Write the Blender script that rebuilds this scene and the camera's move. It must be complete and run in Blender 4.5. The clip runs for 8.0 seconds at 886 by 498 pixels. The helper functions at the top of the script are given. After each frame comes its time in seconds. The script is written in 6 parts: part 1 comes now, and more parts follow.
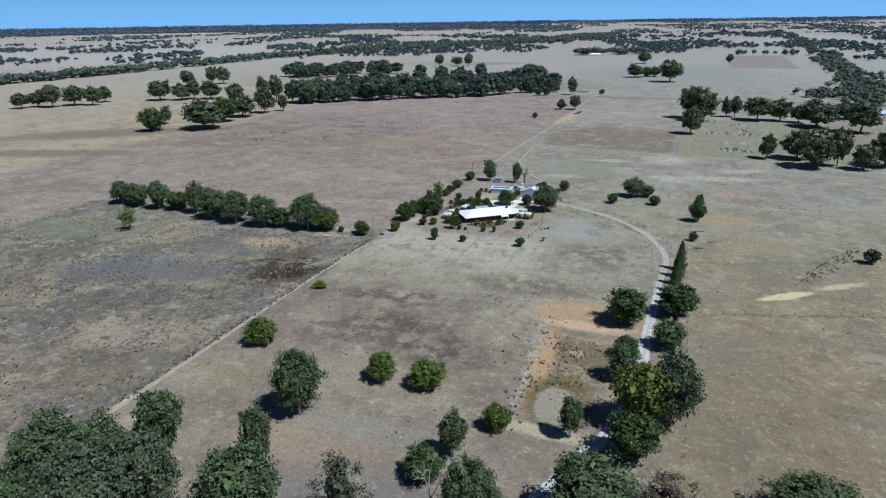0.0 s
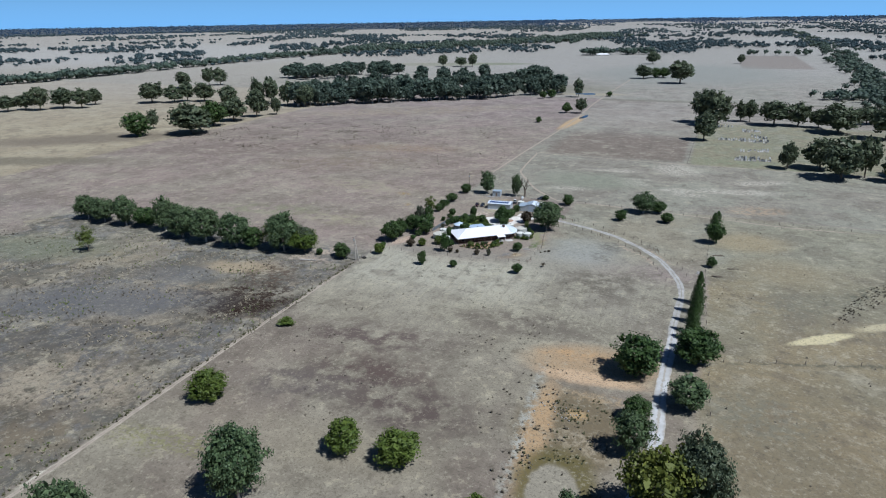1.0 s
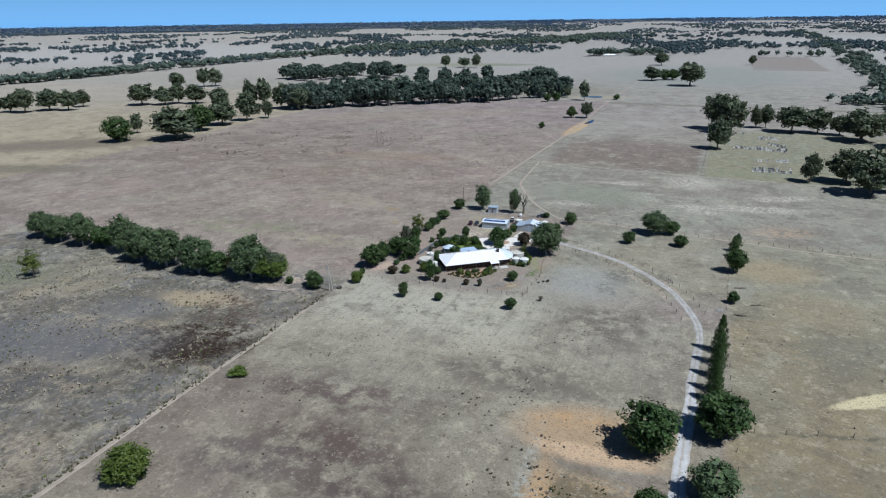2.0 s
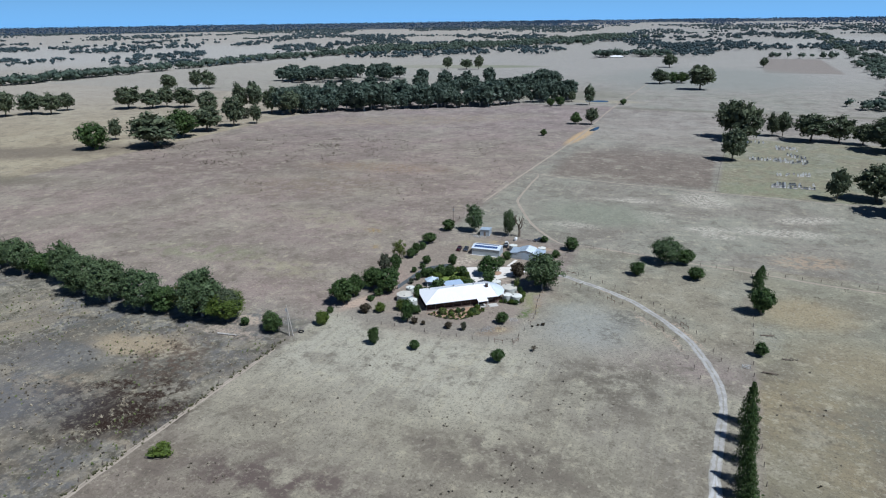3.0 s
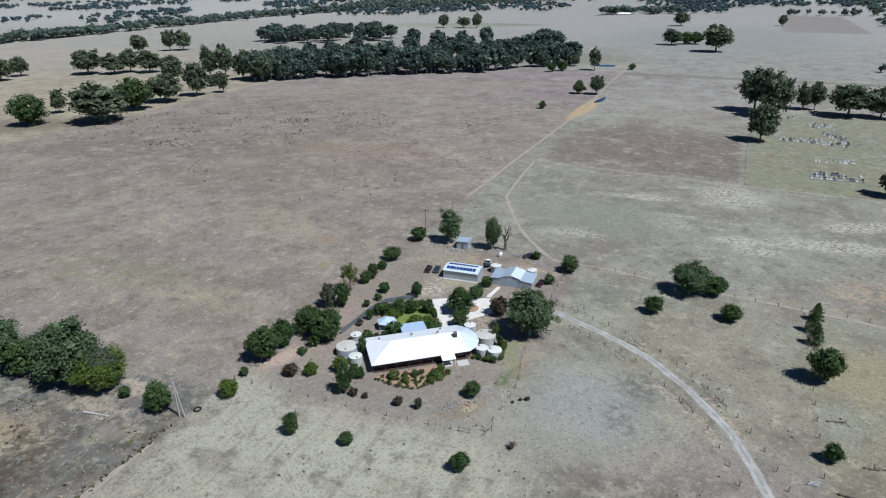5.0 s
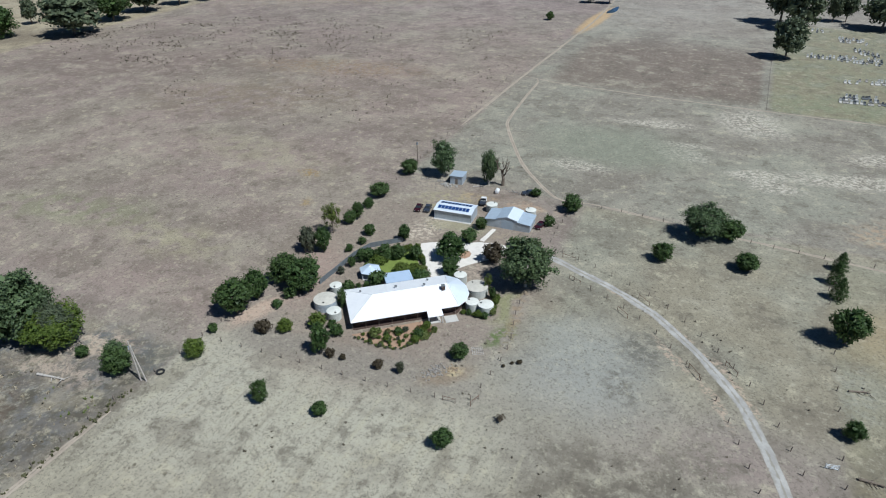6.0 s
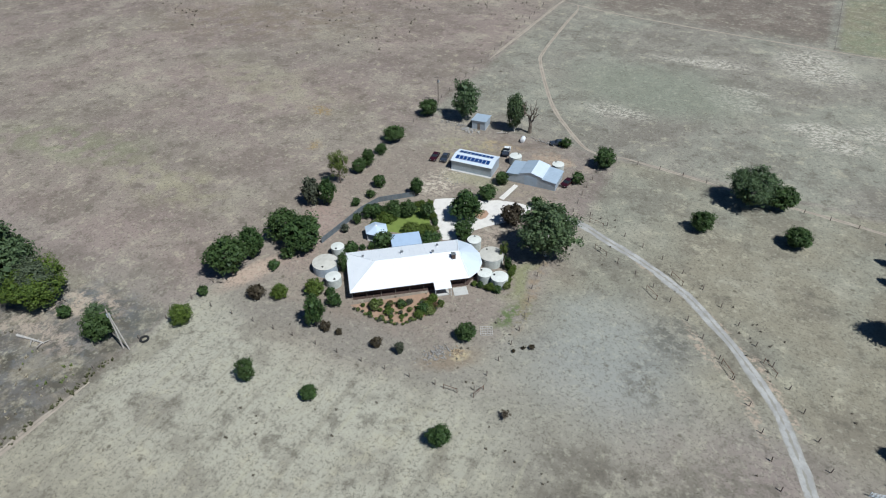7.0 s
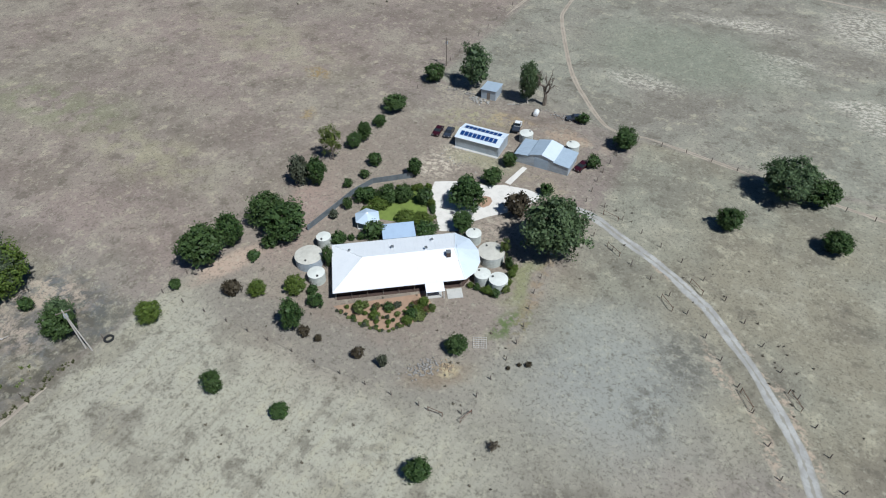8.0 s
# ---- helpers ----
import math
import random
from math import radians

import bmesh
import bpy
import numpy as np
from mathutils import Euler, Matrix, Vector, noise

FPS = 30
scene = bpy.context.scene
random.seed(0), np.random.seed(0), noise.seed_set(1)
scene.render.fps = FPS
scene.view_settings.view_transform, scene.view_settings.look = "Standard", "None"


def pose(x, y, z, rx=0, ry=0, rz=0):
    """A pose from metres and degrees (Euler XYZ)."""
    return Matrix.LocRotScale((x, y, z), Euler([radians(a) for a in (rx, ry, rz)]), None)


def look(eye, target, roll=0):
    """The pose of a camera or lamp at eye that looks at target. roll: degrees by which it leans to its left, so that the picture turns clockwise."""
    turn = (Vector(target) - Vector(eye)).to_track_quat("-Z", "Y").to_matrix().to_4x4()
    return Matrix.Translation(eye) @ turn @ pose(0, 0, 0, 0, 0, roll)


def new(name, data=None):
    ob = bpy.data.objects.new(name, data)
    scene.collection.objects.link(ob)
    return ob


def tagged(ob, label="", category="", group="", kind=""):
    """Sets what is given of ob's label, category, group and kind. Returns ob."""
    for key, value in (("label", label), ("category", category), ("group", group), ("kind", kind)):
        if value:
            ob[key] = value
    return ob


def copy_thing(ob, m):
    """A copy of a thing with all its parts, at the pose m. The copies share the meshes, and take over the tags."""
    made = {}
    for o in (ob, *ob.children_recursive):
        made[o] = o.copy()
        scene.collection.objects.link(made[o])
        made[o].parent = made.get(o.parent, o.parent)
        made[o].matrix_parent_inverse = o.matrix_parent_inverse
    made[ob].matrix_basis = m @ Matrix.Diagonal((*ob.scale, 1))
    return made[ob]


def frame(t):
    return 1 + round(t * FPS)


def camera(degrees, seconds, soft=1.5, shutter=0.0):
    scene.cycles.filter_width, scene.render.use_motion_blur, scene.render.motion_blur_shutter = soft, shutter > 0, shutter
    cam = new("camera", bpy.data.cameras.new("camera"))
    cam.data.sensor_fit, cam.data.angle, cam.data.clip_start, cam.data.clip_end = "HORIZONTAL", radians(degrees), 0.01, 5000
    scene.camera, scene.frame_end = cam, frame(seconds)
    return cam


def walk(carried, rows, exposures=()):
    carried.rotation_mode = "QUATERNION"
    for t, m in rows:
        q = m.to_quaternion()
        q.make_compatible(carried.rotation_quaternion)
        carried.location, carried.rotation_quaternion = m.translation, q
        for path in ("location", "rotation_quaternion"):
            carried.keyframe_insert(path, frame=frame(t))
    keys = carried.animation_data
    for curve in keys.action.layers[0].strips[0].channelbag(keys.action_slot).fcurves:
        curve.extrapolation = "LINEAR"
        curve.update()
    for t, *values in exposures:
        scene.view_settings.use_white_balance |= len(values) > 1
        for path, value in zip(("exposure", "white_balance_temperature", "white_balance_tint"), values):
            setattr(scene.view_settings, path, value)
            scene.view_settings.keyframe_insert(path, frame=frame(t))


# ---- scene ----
cam = camera(69.76, 8.0, soft=1.1)
PATH = [
    (0, (-1.45, -4.61, 91.94), (-37.41, 82.28, 57.91), -0.84),
    (0.5, (-3.90, 10.40, 91.90), (-40.34, 97.09, 57.83), -0.89),
    (1, (-6.32, 26.53, 91.93), (-43.23, 112.99, 57.85), -0.91),
    (1.5, (-8.95, 41.88, 91.90), (-46.24, 128.16, 57.75), -0.87),
    (3, (-17.52, 93.22, 92.11), (-56.03, 178.99, 58.04), -0.75),
    (3.5, (-20.63, 109.42, 92.18), (-59.32, 195.05, 58.00), -0.74),
    (4, (-24.50, 127.46, 92.15), (-63.33, 213.00, 57.88), -0.76),
    (4.5, (-28.00, 143.67, 92.06), (-66.68, 228.79, 56.59), -0.78),
    (4.7, (-28.93, 147.44, 92.00), (-67.36, 232.08, 55.14), -0.78),
    (5.8, (-33.00, 167.66, 91.88), (-69.57, 246.30, 42.09), -0.90),
    (6, (-33.77, 171.44, 91.85), (-70.07, 248.80, 39.89), -0.90),
    (6.5, (-35.71, 180.47, 91.87), (-72.47, 253.99, 34.92), -0.81),
    (7, (-37.60, 189.67, 91.96), (-75.18, 258.38, 29.77), -0.72),
    (7.5, (-39.38, 198.54, 91.92), (-77.50, 263.50, 26.14), -0.71),
    (8, (-41.45, 207.50, 91.92), (-78.95, 269.35, 22.86), -0.69),
]
walk(cam, [(t, look(eye, target, roll)) for t, eye, target, roll in PATH],
     exposures=[(0, -0.34, 5560, 8), (3, -0.34, 5560, 8), (4.5, -0.32, 5560, 8), (6.2, -0.3, 5730, 5), (8, -0.3, 5730, 5)])

# ---- light: clear midday sky, sun high in the east-south-east of this plan ----
SUN_FROM = Vector((0.968, -0.25, 1.50)).normalized()
sun_data = bpy.data.lights.new("sun", "SUN")
sun_data.energy, sun_data.angle, sun_data.color = 5.7, radians(0.53), (1.0, 0.965, 0.91)
sun = new("sun", sun_data)
sun.matrix_world = look(SUN_FROM * 500, (0, 0, 0))
world = bpy.data.worlds.new("sky")
scene.world = world
world.use_nodes = True
wt = world.node_tree
sky = wt.nodes.new("ShaderNodeTexSky")
sky.sky_type, sky.sun_disc = "NISHITA", False
sky.sun_elevation = math.asin(SUN_FROM.z)
sky.sun_rotation = math.atan2(SUN_FROM.x, SUN_FROM.y)
sky.altitude, sky.air_density, sky.dust_density, sky.ozone_density = 300, 1.0, 0.3, 3.0
tint = wt.nodes.new("ShaderNodeMix")
tint.data_type, tint.blend_type = "RGBA", "MULTIPLY"
tint.inputs["Factor"].default_value = 1.0
tint.inputs["B"].default_value = (0.60, 0.80, 1.06, 1)
wt.links.new(sky.outputs[0], tint.inputs["A"])
# the haze near the skyline scatters blue
way = wt.nodes.new("ShaderNodeTexCoord")
split = wt.nodes.new("ShaderNodeSeparateXYZ")
wt.links.new(way.outputs["Generated"], split.inputs[0])
low = wt.nodes.new("ShaderNodeMapRange")
low.interpolation_type = "SMOOTHSTEP"
low.inputs["From Min"].default_value, low.inputs["From Max"].default_value = 0.13, -0.01
wt.links.new(split.outputs[2], low.inputs["Value"])
haze = wt.nodes.new("ShaderNodeMix")
haze.data_type = "RGBA"
haze.inputs["B"].default_value = (7.0, 14.6, 24.2, 1)
wt.links.new(low.outputs[0], haze.inputs["Factor"])
wt.links.new(tint.outputs["Result"], haze.inputs["A"])
back = wt.nodes["Background"]
wt.links.new(haze.outputs["Result"], back.inputs["Color"])
back.inputs["Strength"].default_value = 0.042

# ---- materials ----
class Mat:
    """A small writer of node materials in world metres."""

    def __init__(self, name, rough=0.8, metal=0.0, spec=0.3):
        self.m = bpy.data.materials.new(name)
        self.m.use_nodes = True
        self.t = self.m.node_tree
        self.b = self.t.nodes["Principled BSDF"]
        self.b.inputs["Roughness"].default_value = rough
        self.b.inputs["Metallic"].default_value = metal
        self.b.inputs["Specular IOR Level"].default_value = spec
        self.geo = self.t.nodes.new("ShaderNodeNewGeometry")
        self.pos = self.geo.outputs["Position"]

    def n(self, kind, **inputs):
        node = self.t.nodes.new("ShaderNode" + kind)
        for key, value in inputs.items():
            self.put(node.inputs[key.replace("_", " ")], value)
        return node

    def put(self, socket, value):
        if isinstance(value, bpy.types.NodeSocket):
            self.t.links.new(value, socket)
        elif isinstance(value, tuple) and len(value) == 3 and socket.type == "RGBA":
            socket.default_value = (*value, 1)
        else:
            socket.default_value = value

    def math(self, op, a, b=0.0):
        node = self.t.nodes.new("ShaderNodeMath")
        node.operation = op
        self.put(node.inputs[0], a)
        self.put(node.inputs[1], b)
        return node.outputs[0]

    def noise(self, scale, detail=3.0, rough=0.55, vec=None, out="Fac"):
        node = self.n("TexNoise", Scale=scale, Detail=detail, Roughness=rough)
        self.put(node.inputs["Vector"], vec or self.pos)
        return node.outputs[out]

    def span(self, value, lo, hi, to_lo=0.0, to_hi=1.0):
        node = self.n("MapRange", Value=value, From_Min=lo, From_Max=hi, To_Min=to_lo, To_Max=to_hi)
        node.interpolation_type = "SMOOTHSTEP"
        return node.outputs[0]

    def mix(self, fac, a, b, blend="MIX"):
        node = self.t.nodes.new("ShaderNodeMix")
        node.data_type, node.blend_type = "RGBA", blend
        self.put(node.inputs["Factor"], fac)
        self.put(node.inputs["A"], a)
        self.put(node.inputs["B"], b)
        return node.outputs["Result"]

    def bump(self, height, strength=0.4, distance=0.1):
        node = self.n("Bump", Height=height, Strength=strength, Distance=distance)
        self.put(self.b.inputs["Normal"], node.outputs[0])

    def color(self, value):
        self.put(self.b.inputs["Base Color"], value)
        return self

    def blob(self, vec, cx, cy, rx, ry, turn=0, soft=0.35):
        """1 inside a ragged oval of half-widths rx and ry round (cx, cy), 0 outside."""
        node = self.t.nodes.new("ShaderNodeMapping")
        node.vector_type = "TEXTURE"
        node.inputs["Location"].default_value = (cx, cy, 0)
        node.inputs["Rotation"].default_value = (0, 0, radians(turn))
        node.inputs["Scale"].default_value = (rx, ry, 1e6)
        self.put(node.inputs["Vector"], vec)
        size = self.t.nodes.new("ShaderNodeVectorMath")
        size.operation = "LENGTH"
        self.put(size.inputs[0], node.outputs[0])
        return self.span(size.outputs["Value"], 1 + soft, 1 - soft)


def surface(name, base, dark, scale=2.0, rough=0.8, metal=0.0, spec=0.3, bump=0.0, bump_scale=20.0):
    """A plain weathered surface: two tones mixed at two scales, and a fine relief."""
    m = Mat(name, rough, metal, spec)
    local = m.n("TexCoord").outputs["Object"]
    blend = m.math("MULTIPLY", m.span(m.noise(scale, 4, vec=local), 0.35, 0.7), m.span(m.noise(scale * 7, 3, vec=local), 0.2, 0.8))
    own = m.n("ObjectInfo").outputs["Random"]
    shade = m.mix(m.span(own, 0, 1, 0.0, 0.25), base, dark)
    m.color(m.mix(blend, shade, dark))
    if bump:
        m.bump(m.noise(bump_scale, 4, vec=local), bump, 0.03)
    return m.m


def foliage(name, top, deep, gloss=0.55):
    """Leaves: the tone varies from clump to clump and from tree to tree; a part of the light goes through."""
    m = Mat(name, gloss, 0.0, 0.25)
    own = m.n("ObjectInfo").outputs["Random"]
    clump = m.geo.outputs["Random Per Island"]
    tone = m.mix(m.span(clump, 0, 1, 0.0, 0.9), deep, top)
    tone = m.mix(m.span(own, 0, 1, 0.0, 0.25), tone, m.mix(0.5, top, (0.075, 0.07, 0.028)))
    m.color(tone)
    thin = m.n("BsdfTranslucent", Color=m.mix(0.5, tone, top))
    both = m.n("MixShader", Fac=0.22)
    m.put(both.inputs[1], m.b.outputs[0])
    m.put(both.inputs[2], thin.outputs[0])
    m.put(m.t.nodes["Material Output"].inputs["Surface"], both.outputs[0])
    return m.m


LEAF = {
    "gum": foliage("leaf_gum", (0.140, 0.195, 0.086), (0.050, 0.082, 0.038)),
    "gumdark": foliage("leaf_gum_dark", (0.150, 0.178, 0.100), (0.056, 0.078, 0.048)),
    "dark": foliage("leaf_dark", (0.088, 0.142, 0.042), (0.034, 0.066, 0.021)),
    "herb": foliage("leaf_herb", (0.20, 0.24, 0.075), (0.10, 0.125, 0.04)),
    "bright": foliage("leaf_bright", (0.145, 0.195, 0.036), (0.062, 0.098, 0.018)),
    "light": foliage("leaf_light", (0.175, 0.208, 0.054), (0.077, 0.106, 0.026)),
    "grey": foliage("leaf_grey", (0.13, 0.14, 0.095), (0.06, 0.07, 0.045)),
    "brown": foliage("leaf_brown", (0.10, 0.08, 0.05), (0.05, 0.038, 0.026)),
    "yellow": foliage("leaf_yellow", (0.185, 0.205, 0.040), (0.075, 0.094, 0.020)),
    "dry": foliage("leaf_dry", (0.17, 0.14, 0.10), (0.09, 0.07, 0.05)),
    "flower": foliage("leaf_flower", (0.19, 0.10, 0.06), (0.085, 0.07, 0.035)),
    "grass": foliage("leaf_tussock", (0.19, 0.165, 0.12), (0.135, 0.115, 0.088)),
    "straw": foliage("leaf_straw", (0.46, 0.40, 0.29), (0.30, 0.255, 0.185)),
    "weed": foliage("leaf_weed", (0.15, 0.145, 0.07), (0.07, 0.075, 0.035)),
    # distant and skyline leaves: blue aerial haze put into the leaf colour
    "blue": foliage("leaf_distant_hazed", (0.072, 0.110, 0.118), (0.040, 0.066, 0.080)),
    "haze": foliage("leaf_skyline_hazed", (0.042, 0.085, 0.150), (0.034, 0.070, 0.125)),
    # middle-distance leaves: a weaker haze tint, greyed and slightly blue
    "far": foliage("leaf_far_hazed", (0.108, 0.148, 0.108), (0.048, 0.072, 0.060)),
}
BARK = surface("bark", (0.22, 0.18, 0.14), (0.09, 0.07, 0.055), 3, 0.9, bump=0.4)
PALE_BARK = surface("pale_bark", (0.52, 0.48, 0.43), (0.30, 0.27, 0.24), 3, 0.85, bump=0.3)
WHITE_ROOF = surface("white_roof_sheet", (0.88, 0.88, 0.88), (0.80, 0.81, 0.82), 0.5, 0.45, 0.0, 0.4)
BLUE_ROOF = surface("pale_blue_roof_sheet", (0.46, 0.57, 0.72), (0.38, 0.48, 0.62), 0.6, 0.4, 0.0, 0.5)
GALV = surface("galvanised_sheet", (0.44, 0.52, 0.60), (0.36, 0.43, 0.50), 0.8, 0.42, 0.1, 0.5)
SCREEN = surface("weathered_sheet", (0.18, 0.205, 0.225), (0.10, 0.115, 0.125), 0.8, 0.6, 0.2, 0.4)
GALV_WALL = surface("galvanised_wall", (0.50, 0.55, 0.60), (0.36, 0.40, 0.44), 0.8, 0.5, 0.3, 0.5)
# brown brick, its colour darkened to carry the verandah's shade
BRICK_SHADED = surface("brick_wall_shaded", (0.085, 0.055, 0.045), (0.055, 0.038, 0.032), 4, 0.9, bump=0.3)
TANK_WALL = surface("tank_wall", (0.52, 0.53, 0.49), (0.36, 0.37, 0.34), 1.2, 0.75)
TANK_TOP = surface("tank_top", (0.58, 0.55, 0.48), (0.43, 0.40, 0.34), 0.9, 0.85, bump=0.2)
CREAM_TOP = surface("cream_tank_top", (0.72, 0.72, 0.66), (0.58, 0.58, 0.52), 0.9, 0.7)
CONCRETE = surface("concrete", (0.55, 0.53, 0.49), (0.42, 0.40, 0.37), 0.7, 0.9, bump=0.2)
WOOD_GREY = surface("weathered_wood", (0.24, 0.20, 0.165), (0.13, 0.105, 0.085), 5, 0.9, bump=0.3)
RUST = surface("rusty_steel", (0.20, 0.11, 0.075), (0.11, 0.065, 0.05), 6, 0.8, 0.2)
WIRE = surface("fence_wire", (0.30, 0.28, 0.26), (0.20, 0.18, 0.17), 6, 0.6, 0.5)
STONE = surface("pale_stone", (0.40, 0.38, 0.35), (0.22, 0.205, 0.19), 1.5, 0.9, bump=0.5)
RUBBLE = surface("mixed_rubble", (0.34, 0.315, 0.285), (0.13, 0.115, 0.10), 0.9, 0.9, bump=0.5)
CLAY = surface("tan_clay", (0.40, 0.31, 0.20), (0.30, 0.22, 0.14), 1.5, 0.95, bump=0.5)
GRANITE = surface("dark_granite", (0.16, 0.17, 0.18), (0.09, 0.095, 0.10), 3, 0.45)
MARBLE = surface("white_marble", (0.70, 0.70, 0.68), (0.52, 0.52, 0.50), 2, 0.6)
RED_PAINT = surface("dark_red_paint", (0.045, 0.008, 0.014), (0.03, 0.006, 0.010), 1, 0.25, 0.0, 0.6)
GREY_PAINT = surface("dark_grey_paint", (0.045, 0.055, 0.075), (0.03, 0.036, 0.05), 1, 0.25, 0.0, 0.6)
WHITE_PAINT = surface("white_paint", (0.78, 0.78, 0.77), (0.66, 0.66, 0.65), 1, 0.35, 0.0, 0.5)
GLASS_DARK = surface("tinted_glass", (0.03, 0.035, 0.04), (0.02, 0.024, 0.028), 1, 0.08, 0.0, 0.7)
TYRE = surface("tyre_rubber", (0.03, 0.03, 0.03), (0.02, 0.02, 0.02), 3, 0.9)
PANEL = surface("solar_cell", (0.020, 0.060, 0.200), (0.016, 0.045, 0.150), 1, 0.2, 0.0, 0.7)
SILVER = surface("aluminium", (0.62, 0.63, 0.64), (0.5, 0.51, 0.52), 2, 0.4, 0.7)


def gravel_material(name, base, dark, verge, edge=0.24):
    m = Mat(name, 0.95, 0.0, 0.15)
    uv = m.n("TexCoord").outputs["UV"]
    across = m.n("SeparateXYZ", Vector=uv).outputs[0]
    off = m.math("ABSOLUTE", m.math("SUBTRACT", across, 0.5))
    off = m.math("ADD", off, m.math("MULTIPLY", m.math("SUBTRACT", m.noise(0.55, 5, 0.7), 0.5), 0.5))
    tone = m.mix(m.span(m.noise(0.35, 4), 0.35, 0.65), base, dark)
    tone = m.mix(m.span(m.noise(3.0, 3), 0.35, 0.75, 0, 0.5), tone, dark)
    tone = m.mix(m.span(off, 0.09, 0.02, 0, 0.75), tone, verge)
    tone = m.mix(m.span(off, edge, edge + 0.20), tone, verge)
    m.color(tone)
    m.bump(m.noise(6, 4), 0.5, 0.06)
    return m.m


DRIVE = gravel_material("drive_gravel", (0.48, 0.46, 0.425), (0.335, 0.32, 0.295), (0.275, 0.25, 0.20))
AVENUE = gravel_material("avenue_gravel", (0.56, 0.55, 0.54), (0.44, 0.43, 0.415), (0.36, 0.315, 0.25))
TRACK = gravel_material("dirt_track", (0.43, 0.365, 0.29), (0.34, 0.285, 0.225), (0.245, 0.210, 0.165), 0.40)
COURT = surface("white_gravel", (0.74, 0.69, 0.63), (0.56, 0.52, 0.46), 0.5, 0.95, bump=0.4, bump_scale=8)
WATER = Mat("dam_water", 0.06, 0.0, 0.6).color((0.05, 0.09, 0.15)).m


def ground_material(zone):
    """Dry summer paddocks: bleached grass, bare soil, each paddock with a wear of its own. Far fields also carry
    painted distance haze. The fields beyond, the land round the homestead, or that before it to the west or the east.
    """
    far = zone == "far"
    m = Mat(zone + "_paddock", 0.97, 0.0, 0.1)
    lift = m.t.nodes.new("ShaderNodeVectorMath")
    lift.operation = "ADD"
    m.put(lift.inputs[0], m.pos)
    lift.inputs[1].default_value = (0, 0, 5.437)
    m.pos = lift.outputs[0]

    def moved(reach, scale, detail):
        """World position pushed about by a noise, for ragged edges."""
        node = m.t.nodes.new("ShaderNodeVectorMath")
        node.operation = "MULTIPLY_ADD"
        m.put(node.inputs[0], m.noise(scale, detail, 0.66, out="Color"))
        node.inputs[1].default_value = (2 * reach, 2 * reach, 0)
        add = m.t.nodes.new("ShaderNodeVectorMath")
        add.operation = "ADD"
        m.put(add.inputs[0], m.pos)
        add.inputs[1].default_value = (-reach, -reach, 0)
        m.put(node.inputs[2], add.outputs[0])
        return node.outputs[0]

    def stretched(turn, sx, sy):
        node = m.t.nodes.new("ShaderNodeMapping")
        node.inputs["Rotation"].default_value = (0, 0, radians(turn))
        node.inputs["Scale"].default_value = (sx, sy, 1)
        m.put(node.inputs["Vector"], m.pos)
        return node.outputs[0]

    def tufts(scale, size, share):
        """Separate dark tufts: a share of the cells of a net, each with a blot of its own size."""
        node = m.n("TexVoronoi", Scale=scale)
        m.put(node.inputs["Vector"], near)
        own = m.n("SeparateXYZ", Vector=node.outputs["Color"])
        blot = m.span(node.outputs["Distance"], size, size * 0.4)
        return m.math("MULTIPLY", blot, m.span(own.outputs[0], 1.03 - share, 1.0 - share + 0.1))

    ragged, tight, near = moved(6.5, 0.09, 5), moved(2.0, 0.20, 5), moved(0.5, 1.1, 3)
    edge = m.n("SeparateXYZ", Vector=tight)
    x, y = edge.outputs[0], edge.outputs[1]
    both = lambda a, b: m.math("MULTIPLY", a, b)
    torn = m.span(m.noise(0.16, 5, 0.65), 0.40, 0.58)
    torn_fine = m.span(m.noise(0.5, 4, 0.7), 0.42, 0.58)
    crumbs = m.span(m.noise(0.9, 5, 0.75, vec=stretched(-20, 0.7, 1.0)), 0.46, 0.55)
    mid = m.noise(0.07, 5, 0.62)
    cloud = m.noise(0.022, 5, 0.6)
    cloud_b = m.noise(0.017, 4, 0.58, vec=ragged)

    # paddock by paddock
    mauve, mauve_dark = (0.276, 0.222, 0.202), (0.222, 0.178, 0.166)
    tone = m.mix(m.span(cloud, 0.38, 0.62), mauve, (0.262, 0.226, 0.194))
    tone = m.mix(m.span(cloud_b, 0.48, 0.66, 0, 0.75), tone, mauve_dark)

    def lay(mask, colour, strength=1.0, broken=None):
        nonlocal tone
        if broken is not None:
            mask = both(mask, broken)
        tone = m.mix(m.math("MULTIPLY", mask, strength), tone, colour)

    def patch(cx, cy, rx, ry, turn, colour, strength=1.0, soft=0.35, broken=None, by=None):
        r = max(rx, ry) * 1.4
        reaches = {"far": cy + r > 418 or cx - r < -295, "yard": cy - r < 445 and cy + r > 220 and cx + r > -320 and cx - r < -45, "bend": cy - r < 445 and cy + r > 220 and cx + r > -75,
                   "western": cy - r < 250 and cx + r > -320 and cx - r < -110, "front": cy - r < 250 and cx + r > -150}
        if reaches[zone]:
            lay(m.blob(by or ragged, cx, cy, rx, ry, turn, soft), colour, strength, broken)

    behind = both(m.span(x, -132, -128), m.span(y, 349, 352))
    lay(behind, m.mix(m.span(cloud, 0.40, 0.60), (0.272, 0.256, 0.214), (0.252, 0.224, 0.192)))
    if far:
        lay(both(both(m.span(x, -124, -110), m.span(x, -20, -24)), both(m.span(y, 462, 480), m.span(y, 600, 540))), (0.185, 0.145, 0.124), 0.9)
        lay(both(m.span(x, -130, -126), m.span(y, 560, 640)), m.mix(m.span(cloud, 0.42, 0.58), (0.312, 0.285, 0.240), (0.262, 0.232, 0.196)), 0.8)
